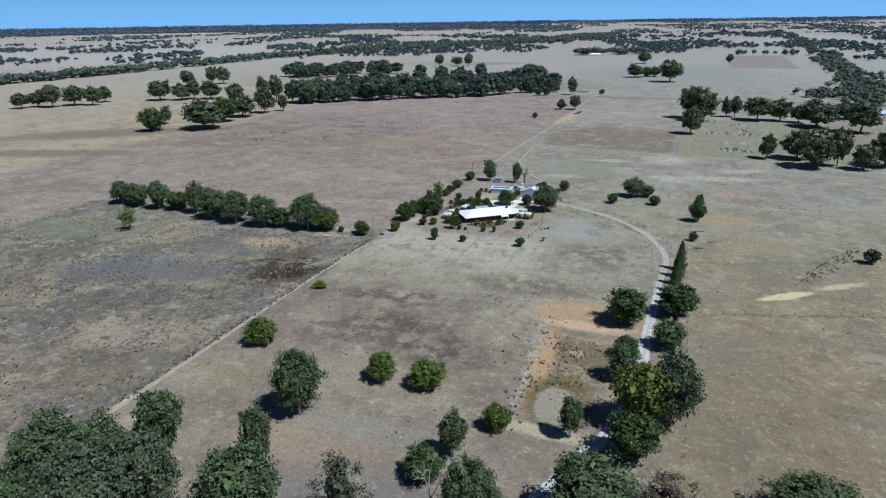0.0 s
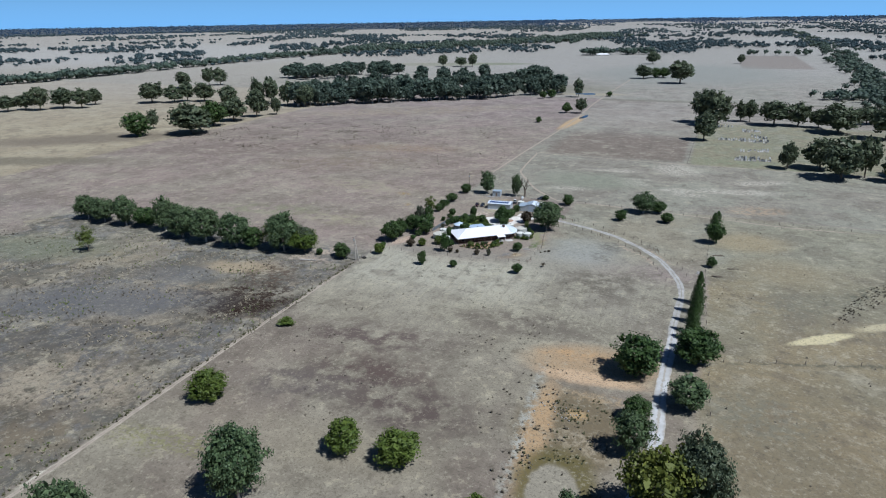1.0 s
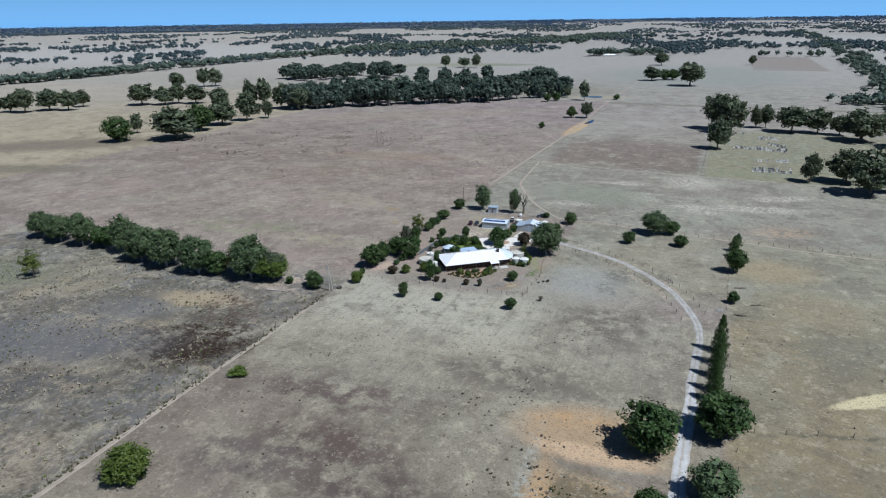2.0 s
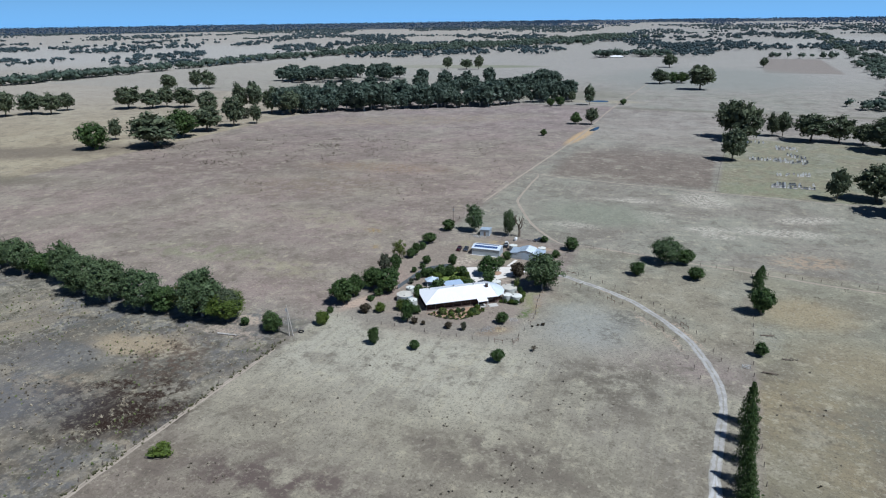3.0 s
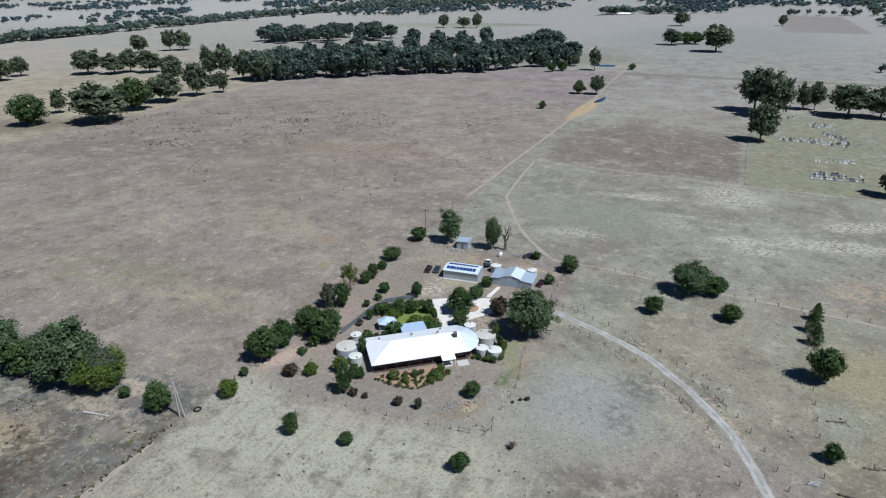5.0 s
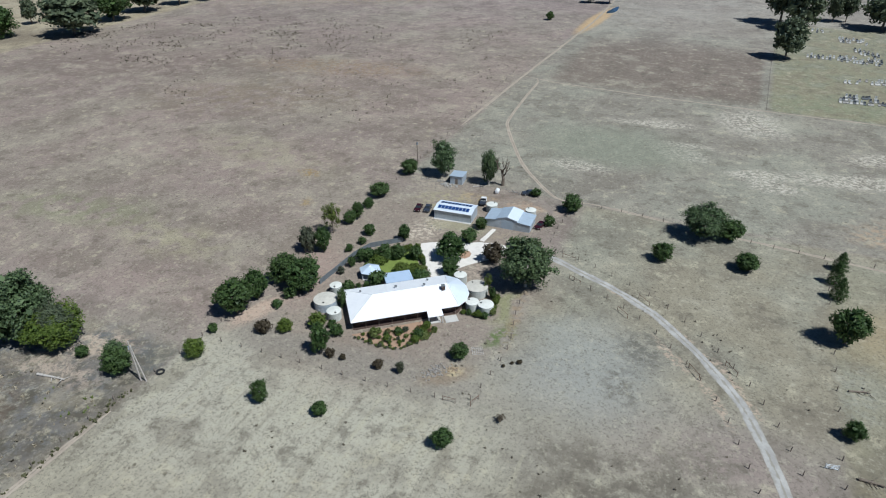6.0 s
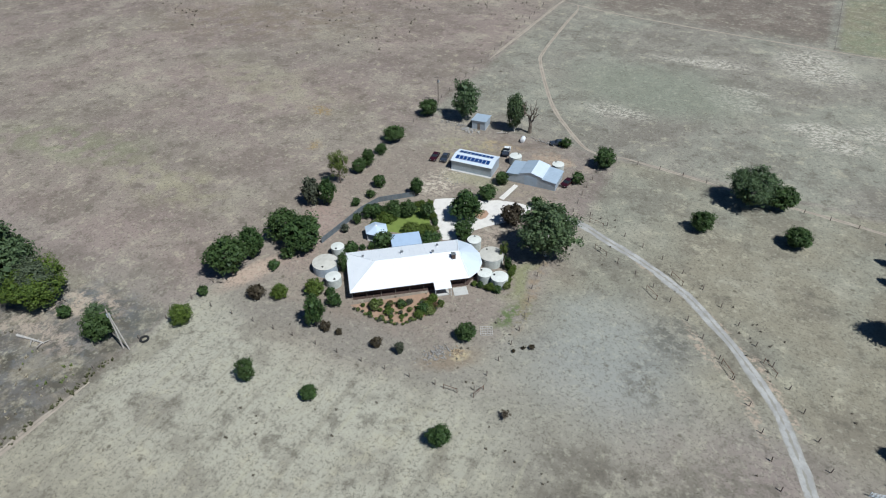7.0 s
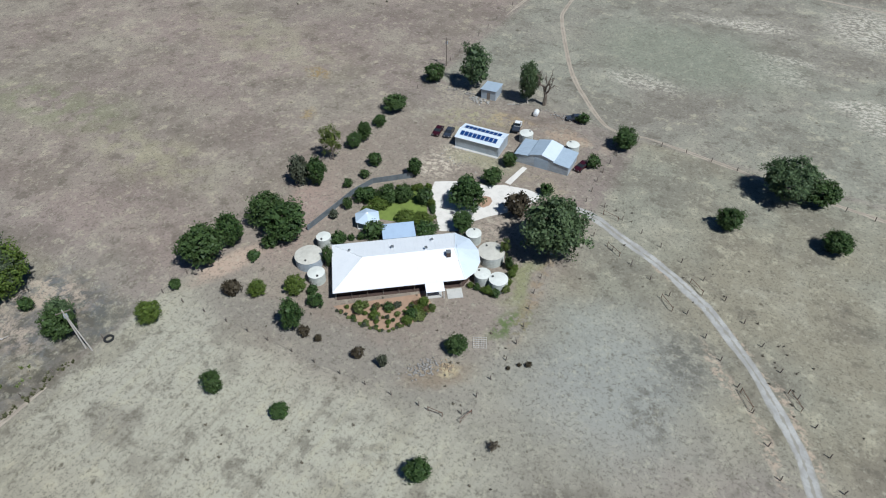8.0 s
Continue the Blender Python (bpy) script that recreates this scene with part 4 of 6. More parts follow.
def homestead():
    ob = thing("house", HOUSE, "long low brick homestead with a white hipped metal roof", "house")
    e, zr = 2.7, 4.75
    end = [(12.7, 6.6), (15.4, 4.3), (16.6, 0.8), (16.4, -2.6), (15.0, -5.2), (12.7, -6.9)]
    bm = bmesh.new()
    inner = [(-11.9, 5.8), (-11.9, -5.35), (12.2, -5.35), (13.9, -4.6), (15.2, -2.2), (15.4, 0.6), (14.4, 3.6), (12.2, 5.8)]
    prism(bm, inner, 0, 2.62)
    walls = part("wall", bm, BRICK_SHADED, ob, "red-brown brick wall darkened for verandah shade")
    # floor in the same darkened brick, standing in for shade under the eaves
    bm = bmesh.new()
    prism(bm, [(-12.3, 6.1), (-12.3, -6.3), (12.4, -6.3), (15.5, -2.6), (15.7, 0.8), (12.4, 6.1)], -0.1, 0.10)
    part("verandah_floor", bm, BRICK_SHADED, ob, "brick verandah floor darkened for shade")
    # roof: long planes, a hip at one end and a faceted bay at the other
    a, b = (-6.6, -0.1, zr), (11.6, -0.1, zr)
    bm = bmesh.new()
    sheet(bm, [(-12.8, -6.9, e), (12.7, -6.9, e), b, a])
    roof = part("roof", bm, WHITE_ROOF, ob, "white painted metal roof")
    bm = bmesh.new()
    sheet(bm, [(12.7, 6.6, e), (-12.8, 6.6, e), a, b])
    part("roof_back", bm, WHITE_ROOF, ob)
    bm = bmesh.new()
    sheet(bm, [(-12.8, 6.6, e), (-12.8, -6.9, e), a])
    part("roof_hip", bm, WHITE_ROOF, ob)
    for p, q in zip(end, end[1:]):
        bm = bmesh.new()
        sheet(bm, [(*q, e), (*p, e), b])
        part("roof_facet", bm, BLUE_PALE, ob, "pale grey-blue roof facet")
    for p, q in (((-12.8, 6.6, e), a), ((-12.8, -6.9, e), a), (a, b), ((12.7, 6.6, e), b), ((12.7, -6.9, e), b)):
        bm = bmesh.new()
        tube(bm, Vector(p) + Vector((0, 0, 0.02)), Vector(q) + Vector((0, 0, 0.02)), 0.09, 0.09, 6)
        part("ridge_cap", bm, WHITE_ROOF, roof)
    ribs = bmesh.new()
    for k in range(30):
        u = -12.2 + 24.4 * k / 29
        for v0, s in ((-6.9, 1), (6.6, -1)):
            reach = min(1.0, (u + 12.8) / 6.2) if u < -6.6 else 1.0
            v1 = v0 + (-0.1 - v0) * reach
            z1 = e + (zr - e) * reach
            tube(ribs, (u, v0, e + 0.01), (u, v1, z1 + 0.01), 0.025, 0.025, 4)
    tagged(part("roof_rib", ribs, WHITE_ROOF, roof), kind="stuff")
    rim = [(-12.8, 6.6), (-12.8, -6.9), (4.8, -6.9), None, (8.5, -6.9), (12.7, -6.9), *reversed(end[:-1]), (-12.8, 6.6)]
    for p, q in zip(rim, rim[1:]):
        if p and q:
            bm = bmesh.new()
            tube(bm, (*p, e - 0.08), (*q, e - 0.08), 0.075, 0.075, 6)
            part("gutter", bm, WHITE_PAINT, ob)
    # porch with its curved awning
    bm = bmesh.new()
    for k in range(5):
        v0, v1 = -6.8 - 2.35 * k / 5, -6.8 - 2.35 * (k + 1) / 5
        z0, z1 = 2.82 - 0.42 * (k / 5) ** 1.6, 2.82 - 0.42 * ((k + 1) / 5) ** 1.6
        sheet(bm, [(4.8, v1, z1), (8.4, v1, z1), (8.4, v0, z0), (4.8, v0, z0)], 0.05)
    part("porch_roof", bm, WHITE_ROOF, ob, "white curved porch awning")
    for u in (4.95, 8.25):
        bm = bmesh.new()
        box(bm, u - 0.06, u + 0.06, -8.95, -8.83, 0.05, 2.42)
        part("porch_post", bm, WHITE_PAINT, ob)
    bm = bmesh.new()
    box(bm, 5.2, 8.0, -8.6, -6.3, 0, 0.14)
    part("porch_floor", bm, CONCRETE, ob)
    bm = bmesh.new()
    box(bm, 9.0, 12.0, -9.2, -6.7, -0.05, 0.10)
    part("paving", bm, CONCRETE, ob, "pale concrete paving")
    for k in range(9):
        u = -12.4 + k * 3.05
        if not 4 < u < 9:
            bm = bmesh.new()
            box(bm, u - 0.04, u + 0.04, -6.26, -6.18, 0.1, 2.62)
            part("verandah_post", bm, WOOD_GREY, ob)
    for u, w in ((-9.8, 1.8), (-5.6, 1.8), (-1.4, 1.8), (2.0, 1.2), (10.4, 1.5)):
        bm = bmesh.new()
        box(bm, u - w / 2, u + w / 2, -5.41, -5.33, 0.9, 2.2)
        win = part("window", bm, WOOD_GREY, ob, "dark timber window frame")
        bm = bmesh.new()
        box(bm, u - w / 2 + 0.08, u - 0.03, -5.44, -5.39, 0.98, 2.12)
        part("pane", bm, GLASS_DARK, win)
        bm = bmesh.new()
        box(bm, u + 0.03, u + w / 2 - 0.08, -5.44, -5.39, 0.98, 2.12)
        part("pane", bm, GLASS_DARK, win)
    bm = bmesh.new()
    box(bm, 6.1, 7.0, -5.42, -5.33, 0.13, 2.15)
    part("door", bm, WOOD_GREY, ob, "timber front door")
    # chimney, flues and vents
    for u, v, s, h, mat in ((10.2, -1.6, 0.42, 1.1, BRICK_SHADED), (6.0, 0.6, 0.22, 0.55, SILVER), (-0.6, 2.6, 0.25, 0.4, SILVER), (-9.2, 3.0, 0.18, 0.35, SILVER), (7.6, 4.2, 0.18, 0.35, SILVER)):
        z = zr - abs(v + 0.1) * 0.303
        bm = bmesh.new()
        box(bm, u - s, u + s, v - s, v + s, z - 0.3, z + h)
        stack = part("chimney" if mat is BRICK_SHADED else "roof_vent", bm, mat, ob)
        bm = bmesh.new()
        box(bm, u - s - 0.06, u + s + 0.06, v - s - 0.06, v + s + 0.06, z + h, z + h + 0.1)
        part("cap", bm, GRANITE, stack)


BLUE_PALE = surface("pale_grey_roof_sheet", (0.66, 0.72, 0.79), (0.58, 0.64, 0.71), 0.6, 0.45, 0.0, 0.4)
BLUE_GAZEBO = surface("pale_blue_gazebo_sheet", (0.55, 0.64, 0.74), (0.47, 0.56, 0.66), 0.6, 0.45, 0.0, 0.4)
homestead()


def patio():
    ob = thing("patio_cover", HOUSE @ pose(1.15, 9.4, 0), "pale blue sheet patio cover on white posts behind the house", "patio cover")
    bm = bmesh.new()
    sheet(bm, [(-3.45, -2.6, 2.65), (3.45, -2.6, 2.65), (3.45, 2.5, 2.35), (-3.45, 2.5, 2.35)], 0.08)
    part("cover", bm, BLUE_ROOF, ob)
    for x in (-3.2, 0, 3.2):
        for y in (-2.3, 2.3):
            bm = bmesh.new()
            box(bm, x - 0.05, x + 0.05, y - 0.05, y + 0.05, 0, 2.48 - y * 0.055 - 0.04)
            part("post", bm, WHITE_PAINT, ob)
    bm = bmesh.new()
    box(bm, -3.4, 3.4, -2.4, 2.45, -0.05, 0.08)
    part("slab", bm, CONCRETE, ob)


patio()


def gazebo():
    ob = thing("gazebo", pose(-109.6, 288.4, 0, 0, 0, 10), "six-sided garden gazebo with a pale blue roof", "gazebo")
    ring = [(2.95 * math.cos(k * math.pi / 3), 2.95 * math.sin(k * math.pi / 3)) for k in range(6)]
    for p, q in zip(ring, ring[1:] + ring[:1]):
        bm = bmesh.new()
        sheet(bm, [(*p, 2.1), (*q, 2.1), (q[0] * 0.12, q[1] * 0.12, 3.1), (p[0] * 0.12, p[1] * 0.12, 3.1)], 0.05)
        part("roof_panel", bm, BLUE_GAZEBO, ob)
        bm = bmesh.new()
        box(bm, p[0] * 0.88 - 0.06, p[0] * 0.88 + 0.06, p[1] * 0.88 - 0.06, p[1] * 0.88 + 0.06, 0, 2.15)
        part("post", bm, WHITE_PAINT, ob)
    bm = bmesh.new()
    tube(bm, (0, 0, 3.05), (0, 0, 3.4), 0.36, 0.04, 8)
    part("finial", bm, WHITE_ROOF, ob)
    bm = bmesh.new()
    prism(bm, [(x * 0.92, y * 0.92) for x, y in ring], -0.05, 0.12)
    part("floor", bm, CONCRETE, ob)


gazebo()


def tank(x, y, wide, tall, wall, top, label):
    ob = thing("water_tank", pose(x, y, 0, 0, 0, x * 7), label, "water tank", "rainwater tanks")
    r, n = wide / 2, 32
    bm = bmesh.new()
    tube(bm, (0, 0, -0.05), (0, 0, tall), r, r, n)
    part("wall", bm, wall, ob, smooth=False)
    for k in range(1, 5):
        bm = bmesh.new()
        z = tall * k / 5
        tube(bm, (0, 0, z - 0.03), (0, 0, z + 0.03), r + 0.025, r + 0.025, n)
        part("hoop", bm, wall, ob)
    bm = bmesh.new()
    tube(bm, (0, 0, tall + 0.002), (0, 0, tall + 0.10 + wide * 0.035), r + 0.04, r * 0.12, n)
    part("lid", bm, top, ob)
    bm = bmesh.new()
    tube(bm, (r * 0.66, 0, tall + 0.03), (r * 0.66, 0, tall + 0.22), 0.22, 0.22, 12)
    part("hatch", bm, TYRE, ob, "dark inlet hatch")


tank(-112.9, 272.7, 5.7, 2.2, GALV_WALL, TANK_TOP, "large round corrugated water tank with a concrete top")
tank(-108.4, 269.5, 3.4, 2.2, TANK_WALL, CREAM_TOP, "round cream water tank beside the house")
tank(-113.6, 278.4, 3.0, 2.4, TANK_WALL, CREAM_TOP, "small round cream water tank behind the house")
tank(-87.0, 295.1, 3.2, 2.4, TANK_WALL, CREAM_TOP, "small round cream water tank near the forecourt")
tank(-81.3, 292.2, 5.4, 2.3, TANK_WALL, TANK_TOP, "large round grey concrete water tank")
tank(-79.9, 285.8, 3.2, 2.2, TANK_WALL, CREAM_TOP, "round pale green water tank beside shrubs")
tank(-76.5, 286.0, 3.7, 2.3, TANK_WALL, CREAM_TOP, "round pale green water tank at the garden edge")
tank(-93.6, 334.8, 3.4, 2.3, TANK_WALL, CREAM_TOP, "round cream water tank behind a shed")
tank(-81.5, 335.8, 3.2, 2.4, TANK_WALL, CREAM_TOP, "round cream water tank at a shed corner")


# ---- sheds ----
def wall_ribs(bm, x0, x1, y, z1, out):
    n = int((x1 - x0) / 0.3)
    for k in range(n + 1):
        x = x0 + (x1 - x0) * k / n
        box(bm, x - 0.03, x + 0.03, min(y, y + out), max(y, y + out), 0.02, z1)


def solar_shed():
    ob = thing("machinery_shed", pose(-102.4, 327.3, 0, 0, 0, 5.0), "long pale metal shed with solar panels on its roof", "shed")
    L, W, e, r = 5.85, 3.1, 2.95, 3.55
    bm = bmesh.new()
    prism(bm, [(-L, -W), (L, -W), (L, W), (-L, W)], -0.05, e - 0.03)
    walls = part("wall", bm, GALV_WALL, ob)
    ribs = bmesh.new()
    wall_ribs(ribs, -L + 0.1, L - 0.1, -W, e - 0.1, -0.03)
    tagged(part("wall_rib", ribs, GALV_WALL, walls), kind="stuff")
    for s in (-1, 1):
        bm = bmesh.new()
        sheet(bm, [(-L - 0.15, 0, r), (-L - 0.15, s * (W + 0.2), e), (L + 0.15, s * (W + 0.2), e), (L + 0.15, 0, r)][::-s], 0.05)
        part("roof", bm, BLUE_PALE, ob)
        bm = bmesh.new()
        prism(bm, [(s * L, -W), (s * L + s * 0.02, -W), (s * L + s * 0.02, W), (s * L, W)], e - 0.1, e)
        part("gable_trim", bm, GALV, ob)
        bm = bmesh.new()
        tube(bm, (-L - 0.15, s * (W + 0.24), e - 0.05), (L + 0.15, s * (W + 0.24), e - 0.05), 0.08, 0.08, 6)
        part("gutter", bm, WHITE_PAINT, ob)
        # a row of nine panels on each slope
        tilt = math.atan2(e - r, W + 0.2)
        for k in range(9):
            x = -4.6 + k * 1.1
            m = Matrix.Translation((x, s * 1.5, r + (e - r) * 1.5 / (W + 0.2) + 0.07)) @ Matrix.Rotation(s * tilt, 4, "X")
            bm = bmesh.new()
            box(bm, -0.50, 0.50, -0.82, 0.82, -0.02, 0.02, m)
            p = part("solar_panel", bm, SILVER, ob, "dark blue solar panel")
            bm = bmesh.new()
            box(bm, -0.47, 0.47, -0.79, 0.79, 0.018, 0.028, m)
            part("cells", bm, PANEL, p)
    bm = bmesh.new()
    tube(bm, (-L - 0.15, 0, r + 0.02), (L + 0.15, 0, r + 0.02), 0.08, 0.08, 6)
    part("ridge_cap", bm, WHITE_ROOF, ob)
    bm = bmesh.new()
    prism(bm, [(-L, -W - 0.7), (L, -W - 0.7), (L, -W), (-L, -W)], -0.05, 0.08)
    part("apron", bm, CONCRETE, ob, "pale concrete apron")


solar_shed()


def bay_shed():
    ob = thing("farm_shed", pose(-85.8, 329.2, 0, 0, 0, 3.5), "galvanised gabled farm shed with a lean-to each side", "shed")
    W = 3.4
    bm = bmesh.new()
    prism(bm, [(-6.5, -W), (-2.9, -W), (-2.9, W), (-6.5, W)], -0.05, 0, [2.35, 2.75, 2.75, 2.35])
    part("wall", bm, GALV_WALL, ob)
    bm = bmesh.new()
    prism(bm, [(-2.9, -W), (0.1, -W), (3.1, -W), (3.1, W), (0.1, W), (-2.9, W)], -0.05, 0, [3.15, 3.95, 3.15, 3.15, 3.95, 3.15])
    mid = part("wall", bm, GALV_WALL, ob)
    bm = bmesh.new()
    prism(bm, [(3.1, -W), (6.9, -W), (6.9, W), (3.1, W)], -0.05, 0, [2.75, 2.35, 2.35, 2.75])
    part("wall", bm, GALV_WALL, ob)
    ribs = bmesh.new()
    wall_ribs(ribs, -6.4, -3.0, -W, 2.3, -0.03)
    wall_ribs(ribs, -2.8, 3.0, -W, 3.1, -0.03)
    wall_ribs(ribs, 3.2, 6.8, -W, 2.3, -0.03)
    tagged(part("wall_rib", ribs, GALV_WALL, mid), kind="stuff")
    # centre gable: sunward half in a paler sheet, sunlit brightness put into its colour
    for x0, z0, x1, z1, mat in ((-6.75, 2.36, -2.9, 2.82, GALV), (-3.1, 3.14, 0.1, 4.02, GALV), (0.1, 4.02, 3.3, 3.14, BLUE_PALE), (3.1, 2.82, 7.15, 2.36, GALV)):
        bm = bmesh.new()
        sheet(bm, [(x0, -W - 0.2, z0), (x1, -W - 0.2, z1), (x1, W + 0.2, z1), (x0, W + 0.2, z0)], 0.05)
        roof = part("roof", bm, mat, ob)
        ribs = bmesh.new()
        for k in range(10):
            y = -W + 2 * W * k / 9
            tube(ribs, (x0, y, z0 + 0.01), (x1, y, z1 + 0.01), 0.022, 0.022, 4)
        tagged(part("roof_rib", ribs, mat, roof), kind="stuff")
    bm = bmesh.new()
    box(bm, -1.6, 1.8, -W - 0.05, -W, 0, 2.7)
    part("door", bm, GALV, ob, "wide sliding metal door")


bay_shed()


def hut():
    ob = thing("garden_hut", pose(-111.6, 350.4, 0, 0, 0, 8), "small galvanised hut with a skillion roof under a tree", "hut")
    W, D = 2.1, 2.7
    bm = bmesh.new()
    prism(bm, [(-W, -D), (W, -D), (W, D), (-W, D)], -0.05, 0, [2.9, 2.9, 2.4, 2.4])
    wall = part("wall", bm, GALV_WALL, ob)
    ribs = bmesh.new()
    wall_ribs(ribs, -W + 0.1, W - 0.1, -D, 2.8, -0.03)
    tagged(part("wall_rib", ribs, GALV_WALL, wall), kind="stuff")
    bm = bmesh.new()
    sheet(bm, [(-W - 0.25, -D - 0.3, 3.0), (W + 0.25, -D - 0.3, 3.0), (W + 0.25, D + 0.3, 2.43), (-W - 0.25, D + 0.3, 2.43)], 0.05)
    part("roof", bm, GALV, ob)
    bm = bmesh.new()
    box(bm, -0.4, 0.5, -D - 0.06, -D, 0, 2.0)
    part("door", bm, WOOD_GREY, ob)


hut()


def far_house(x, y, turn, w, d, label, roof):
    ob = thing("farmhouse", pose(x, y, rise(x, y), 0, 0, turn), label, "house")
    bm = bmesh.new()
    prism(bm, [(-w, -d), (w, -d), (w, d), (-w, d)], -0.3, 3.2)
    part("wall", bm, CONCRETE, ob)
    a, b = (-w + d, 0, 5.8), (w - d, 0, 5.8)
    c = [(-w - 0.4, -d - 0.4, 3.1), (w + 0.4, -d - 0.4, 3.1), (w + 0.4, d + 0.4, 3.1), (-w - 0.4, d + 0.4, 3.1)]
    bm = bmesh.new()
    sheet(bm, [c[0], c[1], b, a], 0.1)
    sheet(bm, [c[2], c[3], a, b], 0.1)
    sheet(bm, [c[1], c[2], b], 0.1)
    sheet(bm, [c[3], c[0], a], 0.1)
    part("roof", bm, roof, ob)
    for k in range(3):
        u = -w * 0.6 + k * w * 0.6
        bm = bmesh.new()
        box(bm, u - 0.8, u + 0.8, -d - 0.06, -d, 0.9, 2.2)
        part("window", bm, GLASS_DARK, ob)


far_house(-277, 1680, 15, 15, 6, "distant white-roofed farmhouse among trees", WHITE_ROOF)
far_house(-640, 1950, 20, 16, 7, "distant pale farm building before woodland", WHITE_ROOF)
far_house(150, 712, 10, 8, 5, "pale blue-roofed house half hidden behind trees", BLUE_ROOF)


# ---- vehicles ----
def car(x, y, turn, paint, label, ute=False):
    ob = thing("utility_truck" if ute else "car", pose(x, y, 0, 0, 0, turn), label, "utility truck" if ute else "car")
    w = 0.9
    side = [(-2.25, 0.35), (-2.2, 0.85), (-1.2, 0.95), (1.6, 0.98), (2.2, 0.85), (2.25, 0.35)]
    cab = [(-1.0, 0.93), (-0.35, 1.45), (1.15, 1.45), (1.95, 0.95)]
    if ute:
        side = [(-2.4, 0.45), (-2.4, 1.0), (-0.9, 1.05), (0.3, 1.05), (0.3, 0.5), (0.3, 0.45)]
        cab = [(-1.45, 1.0), (-0.95, 1.75), (0.25, 1.75), (0.3, 1.0)]

    def loft(points, half, narrow):
        bm = bmesh.new()
        rows = []
        for s in (-1, 1):
            rows.append([bm.verts.new((px, s * (half - narrow * (pz > 1.2)), pz)) for px, pz in points])
        n = len(points)
        for i in range(n):
            bm.faces.new((rows[0][i], rows[0][(i + 1) % n], rows[1][(i + 1) % n], rows[1][i]))
        bm.faces.new(rows[0])
        bm.faces.new(list(reversed(rows[1])))
        bmesh.ops.recalc_face_normals(bm, faces=bm.faces[:])
        bmesh.ops.bevel(bm, geom=bm.edges[:], offset=0.05, segments=2, affect="EDGES")
        return bm

    body = part("body", loft(side, w, 0), paint, ob)
    part("cabin", loft(cab, w - 0.06, 0.14), GLASS_DARK, ob, "dark tinted cabin glass")
    bm = bmesh.new()
    if ute:
        box(bm, -1.0, 0.2, -0.68, 0.68, 1.72, 1.79)
    else:
        box(bm, -0.3, 1.1, -0.66, 0.66, 1.41, 1.48)
    part("roof", bm, paint, ob)
    if ute:
        bm = bmesh.new()
        box(bm, 0.36, 2.7, -0.95, 0.95, 0.78, 0.88)
        for y0, y1 in ((-0.95, -0.9), (0.9, 0.95)):
            box(bm, 0.36, 2.7, y0, y1, 0.88, 1.15)
        box(bm, 2.65, 2.7, -0.9, 0.9, 0.88, 1.15)
        box(bm, 0.3, 2.5, -0.4, 0.4, 0.5, 0.78)
        part("tray", bm, GREY_PAINT, ob, "dark flat tray")
    for px in (-1.4, 1.4):
        for s in (-1, 1):
            bm = bmesh.new()
            tube(bm, (px, s * (w - 0.2), 0.33), (px, s * (w + 0.02), 0.33), 0.33, 0.33, 16)
            wheel = part("wheel", bm, TYRE, ob)
            bm = bmesh.new()
            tube(bm, (px, s * (w + 0.015), 0.33), (px, s * (w + 0.03), 0.33), 0.19, 0.19, 10)
            part("rim", bm, SILVER, wheel)
    for s in (-1, 1):
        bm = bmesh.new()
        box(bm, -2.27 - 0.15 * ute, -2.2 - 0.15 * ute, s * 0.6 - 0.16, s * 0.6 + 0.16, 0.62, 0.78)
        part("headlight", bm, SILVER, body)


car(-114.8, 326.8, 100, RED_PAINT, "dark red car parked on bare yard soil")
car(-112.0, 327.6, 102, GREY_PAINT, "dark grey car parked beside a metal shed")
car(-97.9, 338.6, -75, WHITE_PAINT, "white utility truck with a dark tray parked behind sheds", True)
car(-77.0, 330.8, 78, RED_PAINT, "dark red car parked beside a shed wall")


# ---- poles, fences, gates ----
def power_pole(x, y, tall, label, strut=False, turn=0.0):
    ob = thing("power_pole", pose(x, y, 0, 0, 0, turn), label, "power pole")
    bm = bmesh.new()
    tube(bm, (0, 0, -0.1), (0, 0, tall), 0.17, 0.11, 10)
    part("pole", bm, PALE_BARK if strut else WOOD_GREY, ob)
    bm = bmesh.new()
    box(bm, -1.2, 1.2, -0.06, 0.06, tall - 0.6, tall - 0.46)
    arm = part("crossarm", bm, WOOD_GREY, ob)
    for u in (-1.05, 0, 1.05):
        bm = bmesh.new()
        tube(bm, (u, 0, tall - 0.46), (u, 0, tall - 0.24), 0.05, 0.035, 8)
        part("insulator", bm, GRANITE, arm)
    bm = bmesh.new()
    box(bm, -0.3, 0.3, 0.12, 0.5, tall - 2.2, tall - 1.4)
    part("transformer", bm, GALV_WALL, ob)
    if strut:
        bm = bmesh.new()
        tube(bm, (0.9, -1.0, -0.1), (0.1, -0.05, tall * 0.9), 0.15, 0.11, 10)
        part("strut", bm, PALE_BARK, ob)


power_pole(-131.1, 358.7, 9.0, "grey timber power pole with a crossarm behind the yard", turn=20)
power_pole(-133.9, 234.9, 10.5, "pale braced timber power pole at a fence corner", True, 60)

POST = bpy.data.meshes.new("post")
bm = bmesh.new()
tube(bm, (0, 0, -0.1), (0, 0, 1.3), 0.10, 0.09, 7)
bm.to_mesh(POST)
bm.free()
POST.materials.append(WOOD_GREY)


